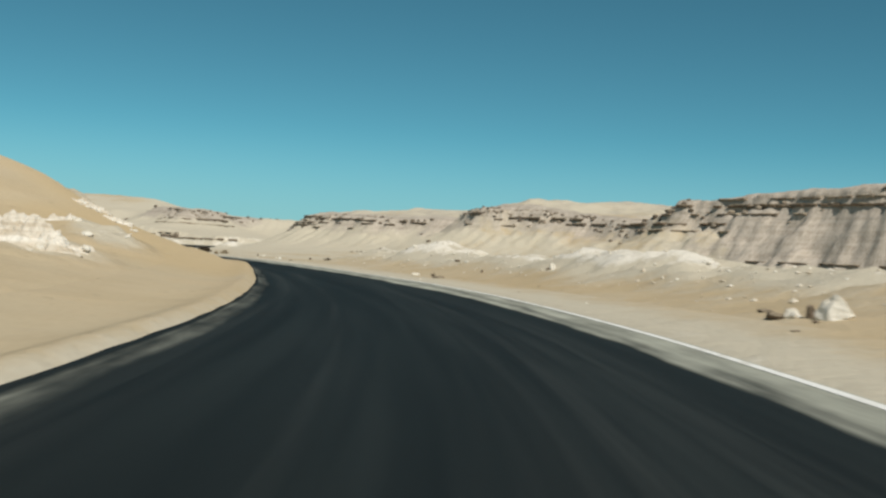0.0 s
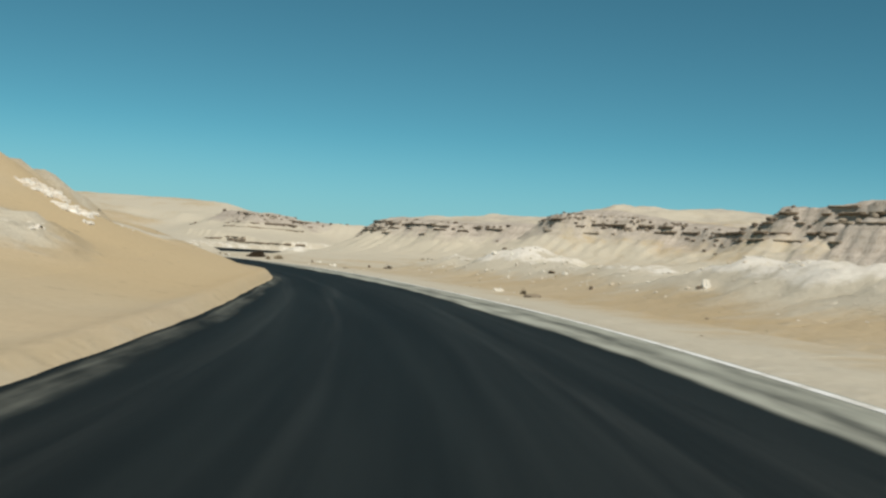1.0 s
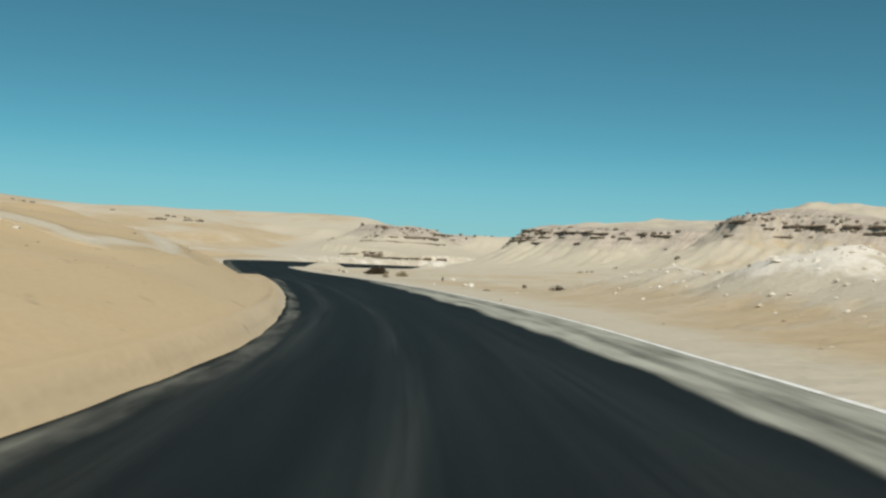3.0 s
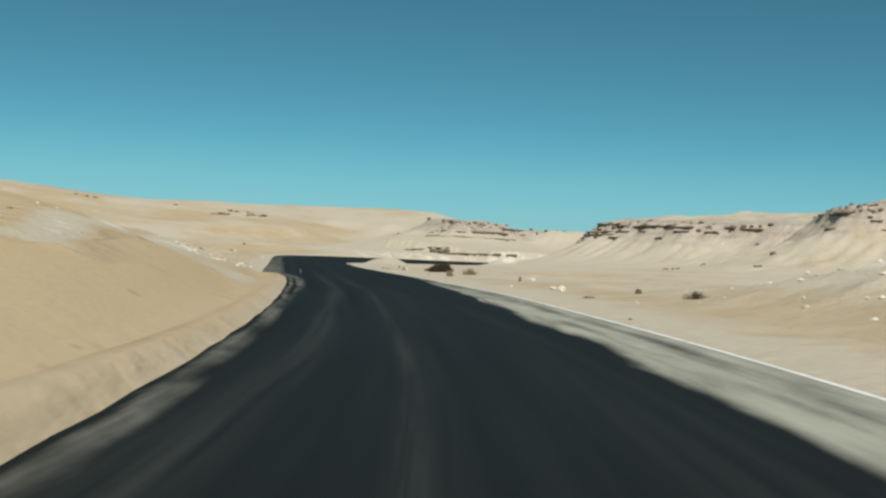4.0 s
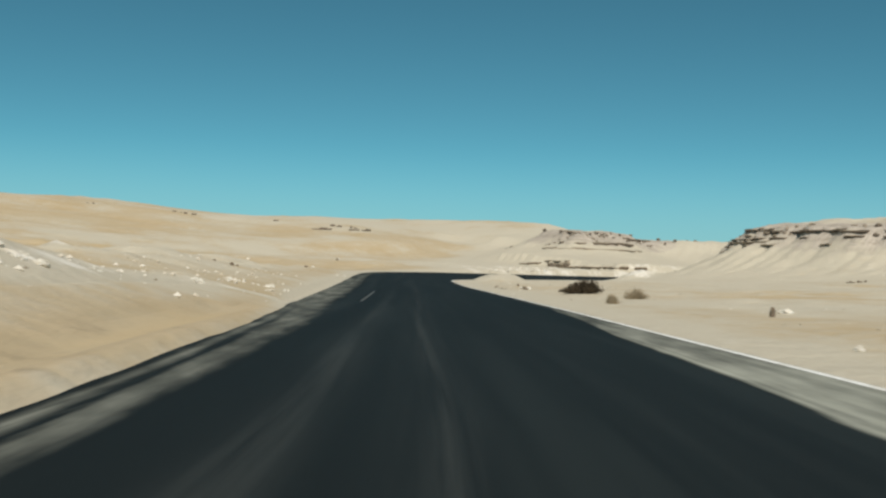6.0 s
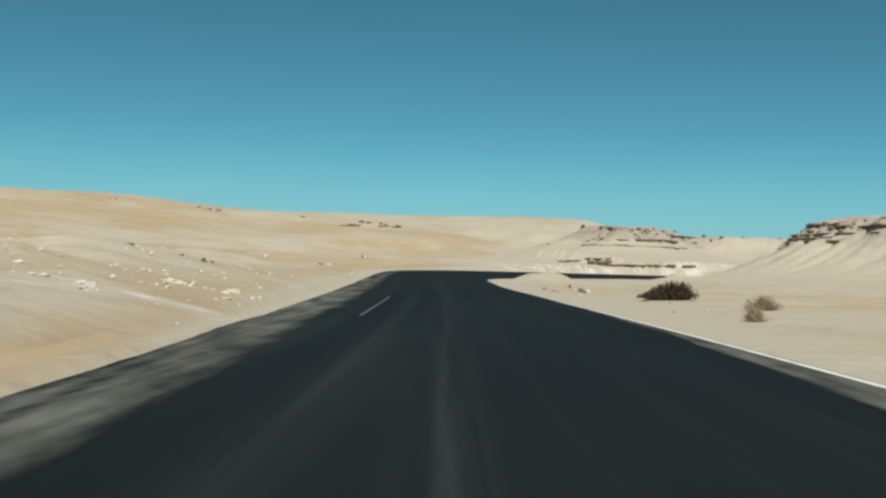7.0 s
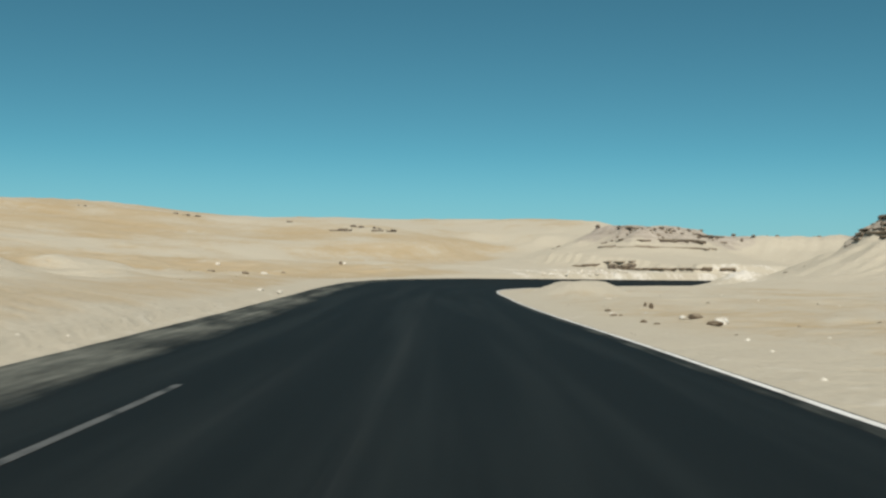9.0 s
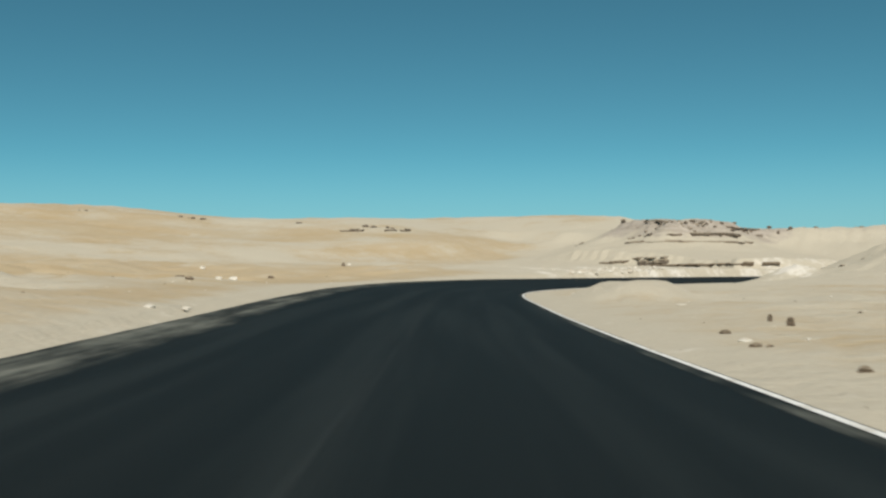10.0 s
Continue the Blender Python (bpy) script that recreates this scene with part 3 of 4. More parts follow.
def build_ground():
    gx, gy = stretch(-2600, 2600, -112, 84, 0.5, 1.045), stretch(-900, 4000, -10, 300, 0.55, 1.03)
    xx, yy = np.meshgrid(gx, gy)
    x, y = xx.ravel(), yy.ravel()
    z, chalk, bare = land(x, y, True)
    rimway = by_rim(x, y)[3]
    nx, ny = len(gx), len(gy)
    i = (np.arange(ny - 1)[:, None] * nx + np.arange(nx - 1)[None]).ravel()
    faces = np.stack([i, i + 1, i + 1 + nx, i + nx], 1)
    me = bpy.data.meshes.new("ground")
    me.vertices.add(len(x))
    me.vertices.foreach_set("co", np.stack([x, y, z], 1).ravel())
    me.loops.add(faces.size)
    me.loops.foreach_set("vertex_index", faces.ravel())
    me.polygons.add(len(faces))
    me.polygons.foreach_set("loop_start", np.arange(0, faces.size, 4))
    me.polygons.foreach_set("use_smooth", np.ones(len(faces), bool))
    me.update(calc_edges=True)
    for key, value in (("chalk", chalk), ("bare", bare), ("rimway", rimway)):
        me.attributes.new(key, "FLOAT", "POINT").data.foreach_set("value", value.astype(np.float32))
    me.materials.append(M_SAND)
    return tagged(new("ground", me), "pale tan desert sand with chalky rubble and bare rocky slopes", "ground", kind="structure")


def ribbon(name, s, offs, lift, mat):
    """A strip that follows the road, between the sideways places offs(s)."""
    c = np.stack([np.interp(s, RUN, LINE[:, 0]), np.interp(s, RUN, LINE[:, 1])], 1)
    n = np.stack([np.interp(s, RUN, ASIDE[:, 0]), np.interp(s, RUN, ASIDE[:, 1])], 1)
    verts, uvs = [], []
    for j in range(len(s)):
        for o in offs:
            p = c[j] + n[j] * o
            verts.append((p[0], p[1], float(road_z(s[j], o)) + lift))
            uvs.append((o, s[j]))
    w = len(offs)
    faces = [(j * w + i, j * w + i + 1, (j + 1) * w + i + 1, (j + 1) * w + i) for j in range(len(s) - 1) for i in range(w - 1)]
    me = mesh_from(name, verts, faces, mat)
    layer = me.uv_layers.new(name="road")
    flat = np.array(uvs)[[v for f in faces for v in f]]
    layer.data.foreach_set("uv", flat.ravel())
    return me, np.array(uvs)


def build_road():
    s, offs = np.arange(-44, 400, 1.0), np.arange(-10.6, 0.61, 0.05)
    me, uv = ribbon("road", s, offs, 0.0, M_ROAD)
    off, at = uv[:, 0], uv[:, 1]
    w = along(at, -50, 0.8, 8, 0.8, 15, 0.88, 22, 1.0, 26, 1.12, 35, 1.17, 40, 1.45, 46, 1.6, 50, 1.5, 60, 1.55, 66, 1.65, 71, 1.9, 76, 1.9, 80, 1.72, 85, 1.85, 90, 1.67, 95, 1.62, 100, 1.45, 104, 1.28, 112, 1.0, 118, 0.7, 125, 0.55, 129, 0.32, 140, 0.28, 160, 0.4, 180, 0.35, 400, 0.2)          # dusty verge inside the edge line
    w = w * (1 + 0.10 * fbm(at, off * 0.3, 5.0, 4, 2) + 0.07 * fbm(at, off * 2, 1.3, 3, 6))
    strength = along(at, -50, 0.8, 30, 0.9, 86, 0.95, 102, 0.88, 112, 0.8, 122, 0.5, 140, 0.3)
    streaky = fbm(off * 3.2, at * 0.28, 1.0, 4, 9)
    dust = strength * (1 - step(w * 0.80, w * 1.04, -off)) * (0.95 + along(at, -50, 0.5, 60, 0.4, 115, 0.3) * streaky)
    dust = np.clip(dust, 0, 1)
    gap = along(at, -50, 0.6, 24, 0.62, 34, 0.55, 44, 0.5, 54, 0.8, 64, 0.85, 74, 0.55, 112, 0.42)
    dust = dust * (1 - along(at, -50, 0.28, 45, 0.3, 95, 0.3, 101, 0.3, 112, 0.3, 122, 0) * np.exp(-((-off - gap) / along(at, 50, 0.12, 90, 0.17, 102, 0.28)) ** 2))
    dust = np.maximum(dust, along(at, 88, 0, 96, 0.88, 108, 0.85, 117, 0.6, 121, 0) * np.exp(-((-off - 0.93 * w) / 0.11) ** 2))
    dust = np.maximum(dust, along(at, 113, 0, 118, 0.15, 128, 0.12, 150, 0) * np.exp(-((-off - 0.66) / 0.13) ** 2))
    el = bare_width(at) + off + 0.02 * np.sin(at * 0.7)
    wl = along(at, -50, 0.65, 20, 0.65, 50, 0.6, 70, 0.55, 88, 0.55, 97, 0.8, 110, 1.2, 124, 1.7, 131, 1.95, 145, 2.15, 165, 2.0, 200, 1.6)
    film = along(at, -50, 0.34, 60, 0.32, 85, 0.40, 97, 0.44, 115, 0.44, 122, 0.44, 145, 0.48, 165, 0.44, 230, 0.3) * (1 - step(wl * 0.5, wl, el))
    lines = along(at, -50, 0.5, 48, 0.45, 62, 0.40, 88, 0.5, 97, 0.62, 112, 0.55, 122, 0.35, 230, 0.3)
    film = np.maximum(film, lines * np.exp(-((el - 0.17) / 0.06) ** 2))
    seams = np.exp(-((el - 0.04) / 0.06) ** 2) + np.exp(-((el - 0.31) / 0.05) ** 2) * along(at, 84, 0, 93, 1)
    dust = np.maximum(dust, film * (1 - np.clip(seams, 0, 1) * along(at, -50, 0.9, 100, 0.9, 117, 0.6, 126, 0.15)))
    track = np.zeros(len(off))
    wheel = along(at, 0, -4.7, 30, -5.1, 42, -5.22, 46, -5.1, 48.5, -4.9, 52, -4.6, 58, -4.45, 68, -4.65, 80, -4.76, 125, -4.8, 200, -4.5)
    for place, width, weight in ((wheel, 0.15, along(at, 30, 0.4, 43, 0.55, 50, 1.0)), (wheel, 0.4, along(at, 30, 0.2, 50, 0.4)), (-2.6, 0.3, along(at, -50, 0.4, 55, 0.4, 70, 0.1)), (along(at, 0, -2.5, 23, -2.32, 29, -2.56, 33, -2.75, 40, -2.6, 46, -2.54, 51, -2.26, 60, -2.3), 0.2, along(at, -50, 1.0, 40, 0.8, 60, 0)), (-1.7, 0.5, along(at, -50, 0.8, 36, 0.6, 60, 0)), (-2.7, 0.85, along(at, -50, 0.4, 60, 0.42, 85, 0.2, 120, 0.1)), (along(at, 20, -6.4, 26, -6.22, 46, -6.26, 60, -6.1, 76, -6.0, 130, -6.05), 0.26, along(at, -50, 0.6, 40, 0.6, 62, 0.9, 105, 0.9, 125, 0.6, 170, 0.2))):
        track = np.maximum(track, weight * np.exp(-((off - place) / width) ** 2))
    for key, value in (("dust", dust), ("track", track * along(at, -50, 0.85, 30, 0.85, 40, 1, 105, 1, 150, 0.5, 200, 0.3))):
        me.attributes.new(key, "FLOAT", "POINT").data.foreach_set("value", value.astype(np.float32))
    tagged(new("road", me), "dark grey asphalt road with pale dust streaks along its edges", "road", kind="structure")
    line, _ = ribbon("edge_line", np.arange(-44, 330, 0.5), (-0.06, 0.0, 0.06), 0.005, M_PAINT)
    tagged(new("edge_line", line), "continuous worn white edge line painted on the asphalt", "road marking", kind="structure")
    for a, b in ((136.0, 152.5),):
        dash, _ = ribbon("lane_dash", np.arange(a, b, 0.5), (-7.155, -7.1, -7.045), 0.005, M_FADED)
        tagged(new("lane_dash", dash), "worn white lane dash painted on the asphalt", "road marking", kind="structure")


def build_verge(name, sides, label):
    """The drifted sand beside the asphalt, a strip that follows the road closely."""
    s = np.arange(-40, 300, 0.5)
    c = np.stack([np.interp(s, RUN, LINE[:, 0]), np.interp(s, RUN, LINE[:, 1])], 1)
    n = np.stack([np.interp(s, RUN, ASIDE[:, 0]), np.interp(s, RUN, ASIDE[:, 1])], 1)
    w = len(sides)
    x, y, lift = np.empty(len(s) * w), np.empty(len(s) * w), np.empty(len(s) * w)
    for i, q in enumerate(sides):
        fray = (0.025 * np.sin(s * 0.31 + 2 * np.sin(s * 0.11)) + 0.012 * np.sin(s * 2.1 + np.sin(s))) * (1 - min(1, abs(q) / 2))
        o = 0.05 + q + fray * 0.3 if name == "sand_verge_right" else -bare_width(s) - q + fray
        x[i::w], y[i::w] = c[:, 0] + n[:, 0] * o, c[:, 1] + n[:, 1] * o
        base = road_z(s, o)
        lift[i::w] = base
    z, chalk, bare = land(x, y)
    for i, q in enumerate(sides):
        rim = 0.06 * step(-0.3, 0.4, q) if name == "sand_verge_right" else (lip_height(s) + 0.02) * step(-0.1, 0.2, q)
        z[i::w] = z[i::w] + 0.012 if q > 0.4 else lift[i::w] - 0.03 + rim
        if q > 3.2:
            z[i::w] -= 0.15
    k = np.arange(len(s) - 1)[:, None] * w + np.arange(w - 1)[None]
    faces = np.stack([k, k + 1, k + 1 + w, k + w], 2).reshape(-1, 4)
    if name != "sand_verge_right":
        faces = faces[:, ::-1]
    me = mesh_from(name, np.stack([x, y, z], 1).tolist(), faces.tolist(), M_SAND)
    for key, value in (("chalk", chalk), ("bare", bare)):
        me.attributes.new(key, "FLOAT", "POINT").data.foreach_set("value", value.astype(np.float32))
    tagged(new(name, me), label, "verge", kind="structure")


build_ground()
build_road()
VERGE = (-0.3, -0.1, 0.05, 0.2, 0.4, 0.65, 1.0, 1.5, 2.1, 2.9, 3.6)
build_verge("sand_verge_right", VERGE, "pale drifted sand along the road's edge line")
build_verge("sand_verge_left", VERGE, "tan drifted sand lapping onto the asphalt")


# ---------------------------------------------------------------- rocks
def part(name, bm, mat, parent=None, label=""):
    me = bpy.data.meshes.new(name)
    bm.to_mesh(me)
    bm.free()
    me.materials.append(mat)
    ob = new(name, me)
    ob.parent = parent
    return tagged(ob, label)


def rock_mesh(name, mat, seed, detail=3, flat=1.0, cuts=11, rough=0.10):
    """A broken rock about one metre wide, standing on z = 0: a ball cut by many planes and roughened."""
    rnd = random.Random(seed)
    bm = bmesh.new()
    bmesh.ops.create_icosphere(bm, subdivisions=detail, radius=0.62)
    planes = []
    for _ in range(cuts):
        n = Vector((rnd.uniform(-1, 1), rnd.uniform(-1, 1), rnd.uniform(-0.7, 1))).normalized()
        planes.append((n, rnd.uniform(0.40, 0.56)))
    planes.append((Vector((0, 0, -1)), 0.22))
    for v in bm.verts:
        p = v.co.copy()
        for n, d in planes:
            over = p.dot(n) - d
            if over > 0:
                p -= n * over
        q = p * 3.1 + Vector((seed * 1.7, seed * 0.6, 0))
        p += p.normalized() * (noise.noise(q) * rough + noise.noise(q * 2.7) * rough * 0.5)
        v.co = Vector((p.x, p.y, (p.z + 0.22) * flat))
    me = bpy.data.meshes.new(name)
    bm.to_mesh(me)
    bm.free()
    me.materials.append(mat)
    return me


CHALK_MESH = [rock_mesh("chalk_boulder", M_WHITE, 10 + i, rough=0.15) for i in range(6)]
BROWN_MESH = [rock_mesh("brown_stone", M_BROWN, 30 + i) for i in range(5)]
DARK_MESH = [rock_mesh("caprock_block", M_DARK, 50 + i, 2, cuts=8) for i in range(6)]
GREY_MESH = [rock_mesh("grey_block", M_GREY, 70 + i, 2, cuts=9) for i in range(5)]
dice = random.Random(5)


def set_rock(name, meshes, x, y, wide, high, label, group="", sink=0.18, deep=None):
    """One rock that stands a little sunk in the ground."""
    ob = new(name, dice.choice(meshes))
    deep = wide * dice.uniform(0.65, 0.95) if deep is None else deep
    ob.matrix_basis = (Matrix.Translation((x, y, ground_z(x, y) - sink * high)) @ Matrix.Rotation(dice.uniform(0, 6.28), 4, "Z")
                       @ Matrix.Diagonal((wide, deep, high * (1 + sink) / 0.85, 1)))
    return tagged(ob, label, "rock", group)


# white boulders and stones on the flat: x, y, width, height
CHALK_FIRST = [(8.42, 19.82, 0.62, 0.5), (7.99, 20.81, 0.34, 0.18), (-11.49, 38.1, 0.45, 0.17), (-12.49, 47.31, 0.19, 0.11), (-12.68, 47.45, 0.16, 0.09), (-12.52, 47.58, 0.18, 0.11),
    (0.13, 50.14, 0.16, 0.07), (6.31, 50.19, 0.29, 0.32), (-0.36, 59.52, 0.42, 0.17), (-19.3, 65.69, 0.17, 0.12), (2.67, 67.12, 0.29, 0.15), (-0.01, 79.2, 0.2, 0.15),
    (-0.33, 79.48, 0.24, 0.13), (-1.03, 80.13, 0.27, 0.13), (-1.07, 80.28, 0.27, 0.11), (2.9, 80.39, 0.21, 0.16), (-3.98, 85.94, 0.21, 0.09)]
CHALK_BEND = [(-4.07, 86.11, 0.17, 0.08), (-3.67, 86.78, 0.15, 0.07), (-14.75, 103.63, 0.39, 0.22), (-15.12, 104.16, 0.16, 0.08), (-15.35, 105.01, 0.27, 0.12), (-17.32, 105.77, 0.19, 0.11),
    (-37.52, 120.17, 0.1, 0.04), (-19.44, 121.8, 0.48, 0.17), (-38.91, 123.11, 0.09, 0.04), (-41.07, 123.94, 0.14, 0.07), (-40.58, 124.44, 0.15, 0.08), (-40.93, 124.45, 0.14, 0.06),
    (-39.8, 125.48, 0.1, 0.07), (-39.54, 126.17, 0.08, 0.07), (-40.33, 126.68, 0.36, 0.07), (-42.53, 126.94, 0.23, 0.1), (-42.63, 128.32, 0.16, 0.12)]
CHALK_FAR = [(-41.61, 128.58, 0.16, 0.06), (-40.97, 128.99, 0.1, 0.13), (-41.35, 129.95, 0.08, 0.09), (-45.6, 138.69, 0.08, 0.08), (-39.48, 160.84, 0.43, 0.19), (-41.11, 164.06, 0.22, 0.11),
    (-57.86, 166.73, 0.24, 0.11), (-42.98, 167.29, 0.12, 0.06), (-44.13, 167.39, 0.26, 0.08), (-57.84, 168.1, 0.25, 0.09), (-49.75, 188.13, 0.44, 0.07), (-72.22, 188.92, 0.3, 0.17),
    (-79.85, 200.75, 0.55, 0.25), (-58.27, 201.3, 0.24, 0.14), (-64.64, 224.24, 0.45, 0.26), (-112.86, 241.2, 0.79, 0.32), (-110.5, 269.2, 0.4, 0.31)]
CHALK = CHALK_FIRST + CHALK_BEND + CHALK_FAR

for x, y, wide, high in CHALK:
    set_rock("chalk_boulder", CHALK_MESH, x, y, wide, high, "white chalk boulder lying on the sand" if wide > 0.45 else "small white chalk stone lying on the sand", "white stones beside the road")

# (8.22, 20.45) and (6.09, 50.16) stand for white boulders' shaded left sides
BROWN_FIRST = [(6.9, 17.32, 0.15, 0.05), (8.22, 20.45, 0.24, 0.3), (7.71, 21.03, 0.42, 0.13), (8.06, 22.84, 0.34, 0.08), (6.09, 50.16, 0.2, 0.11), (0.77, 53.55, 0.15, 0.11),
    (1.04, 54.09, 0.6, 0.14), (0.67, 57.05, 0.14, 0.12), (3.29, 58.05, 0.17, 0.2), (2.04, 68.68, 0.4, 0.12), (-1.67, 82.05, 0.16, 0.15), (-10, 83.65, 0.12, 0.07),
    (-12.52, 95.66, 0.41, 0.09), (-11.28, 99.62, 0.21, 0.21), (-19.65, 119.23, 0.16, 0.29)]
BROWN_BEND = [(-51.19, 140.6, 0.23, 0.23), (-52.46, 140.7, 0.23, 0.1), (-51.46, 141.58, 0.19, 0.12), (-56.44, 141.96, 0.43, 0.13), (-39.56, 160.26, 0.37, 0.12), (-41.1, 160.37, 0.19, 0.06),
    (-41.71, 161.43, 0.24, 0.1), (-40.71, 163.87, 0.36, 0.15), (-43.5, 165.94, 0.15, 0.06), (-43.75, 166.04, 0.2, 0.1), (-44.91, 169.69, 0.22, 0.12), (-43.82, 171.96, 0.16, 0.24),
    (-44.59, 174.32, 0.14, 0.19), (-70.8, 184.85, 0.41, 0.15), (-92.74, 211.86, 0.62, 0.22)]
BROWN_FAR = [(-93.74, 225.72, 0.5, 0.3), (-19.3, 229.3, 0.31, 0.17), (-18.5, 229.5, 0.28, 0.15), (-18.9, 229.6, 0.43, 0.23), (-5.2, 230, 0.48, 0.32), (-5.6, 230.3, 0.45, 0.3),
    (-4.7, 230.4, 0.5, 0.33), (-18.01, 232.41, 0.51, 0.34), (-17.17, 233.53, 0.43, 0.3), (-17.65, 235.53, 0.37, 0.25), (-2.7, 241.2, 0.9, 0.66), (-14.2, 247.4, 0.35, 0.24),
    (-13.7, 247.6, 0.58, 0.4), (-104.9, 257.9, 0.45, 0.43)]
BROWN = BROWN_FIRST + BROWN_BEND + BROWN_FAR

for x, y, wide, high in BROWN:
    set_rock("brown_stone", BROWN_MESH, x, y, wide, high, "dark brown boulder half buried in the sand" if wide > 0.6 else "small dark brown stone on the sand", "brown stones on the flat")

# ragged chalk that crops out of the sand hill: x, y, length, height
OUTCROP = [(-9.59, 28.01, 2.63, 1.25), (-8.89, 27.97, 1.4, 0.74), (-11.45, 31.35, 2.25, 0.99), (-10.9, 39.6, 0.9, 0.3), (-15.6, 51.0, 1.7, 0.7), (-13.5, 40.3, 1.3, 0.6),
    (-13.79, 49.23, 1.19, 0.7), (-20.18, 64.89, 1.0, 1.07), (-13.82, 50.66, 0.47, 0.31), (-20.1, 64.9, 0.8, 1.14), (-19.2, 68, 0.7, 0.23), (-20.08, 66.68, 1.01, 0.65),
    (-42.9, 127.8, 0.9, 0.4), (-41.8, 128.2, 0.6, 0.25), (-42.1, 129.4, 0.5, 0.2), (-31.0, 101.6, 0.8, 0.28), (-31.9, 103.4, 0.9, 0.3), (-33.5, 107.2, 0.6, 0.2), (-39.3, 120.0, 0.6, 0.22)]


def chalk_outcrop(x, y, wide, high, seed):
    """Broken chalk bedrock: a ragged, pitted hump of its own with loose lumps about it."""
    rnd = random.Random(seed)
    base = ground_z(x, y)
    root = new("chalk_outcrop")
    root.location = (x, y, base)
    n, r = 56, wide * 0.62
    gx, gy = np.meshgrid(np.linspace(-r, r, n), np.linspace(-r, r, n))
    floor_z = land((x + gx).ravel().copy(), (y + gy).ravel().copy())[0] - base
    bm, rows = bmesh.new(), []
    for k in range(n * n):
        dx, dy = gx.flat[k], gy.flat[k]
        q = Vector((dx, dy, seed * 3.7))
        out = 1 - math.hypot(dx, dy) / r + 0.45 * noise.noise(q * (2.2 / r))
        rag = 1 - abs(noise.noise(q * 1.9)) * 1.5 + 0.55 * noise.noise(q * 5.2) + 0.3 * noise.noise(q * 11.0)
        lift = min(1.0, max(0.0, out * 2.2)) * high * 0.30 * max(0.05, rag) - 0.07 + min(0.0, out) * 0.4
        rows.append(bm.verts.new((dx + 0.05 * noise.noise(q * 6), dy + 0.05 * noise.noise(q * 7), floor_z[k] + lift)))
    for a in range(n - 1):
        for b in range(n - 1):
            k = a * n + b
            bm.faces.new((rows[k], rows[k + 1], rows[k + 1 + n], rows[k + n]))
    part("bedrock", bm, M_RAGGED, root)
    for _ in range(max(8, int(wide * 12))):
        a, d = rnd.uniform(0, 6.28), rnd.random() ** 0.6
        dx, dy = math.cos(a) * d * wide * 0.66, math.sin(a) * d * wide * 0.66
        size = (0.05 + 0.26 * rnd.random() ** 3) * (0.5 + 0.8 * min(high, 1.0))
        lump = new("chalk_lump", rnd.choice(CHALK_MESH))
        lump.parent = root
        lump.matrix_basis = (Matrix.Translation((dx, dy, ground_z(x + dx, y + dy) - base - 0.25 * size)) @ Matrix.Rotation(rnd.uniform(0, 6.28), 4, "Z")
                             @ Matrix.Rotation(rnd.uniform(-0.4, 0.4), 4, "X") @ Matrix.Diagonal((size * 1.5, size * 1.2, size * rnd.uniform(0.7, 1.2), 1)))
    return tagged(root, "ragged white chalk cropping out of the tan sand slope", "rock outcrop", "chalk outcrops on the sand hill")


for i, (x, y, wide, high) in enumerate(OUTCROP):
    chalk_outcrop(x, y, wide, high, 200 + i)


# ---------------------------------------------------------------- the escarpment's ledges and caprock
def on_rim(i, line=RIM):
    """Place and outward direction at a spot of the rim, counted in its corners."""
    k = min(int(i), len(line) - 2)
    (x0, y0, *_), (x1, y1, *_) = line[k], line[k + 1]
    f, w = i - k, math.hypot(x1 - x0, y1 - y0)
    return x0 + f * (x1 - x0), y0 + f * (y1 - y0), -(y1 - y0) / w, (x1 - x0) / w


def contour(i0, i1, level, line=RIM, gap=0.7):
    """Places where the slope before the rim passes a height."""
    a, n = np.array([on_rim(i, line) for i in np.linspace(i0, i1, 400)]), 90
    run = np.concatenate([[0], np.cumsum(np.hypot(*np.diff(a[:, :2], axis=0).T))])
    at = np.arange(0, run[-1], gap)
    a = np.stack([np.interp(at, run, a[:, k]) for k in range(4)], 1)
    for k in (2, 3):
        a[:, k] = np.convolve(np.pad(a[:, k], 12, "edge"), np.ones(25) / 25, "valid")
    d = np.linspace(-8, 45, n)
    x, y = a[:, 0:1] + a[:, 2:3] * d, a[:, 1:2] + a[:, 3:4] * d
    z = land(x.ravel(), y.ravel())[0].reshape(x.shape)
    hit = np.argmax(z < level, axis=1)
    dist = d[hit]
    dist = np.convolve(np.pad(dist, 1, "edge"), np.ones(3) / 3, "valid")
    return a[:, 0] + a[:, 2] * dist, a[:, 1] + a[:, 3] * dist, a[:, 2], a[:, 3]


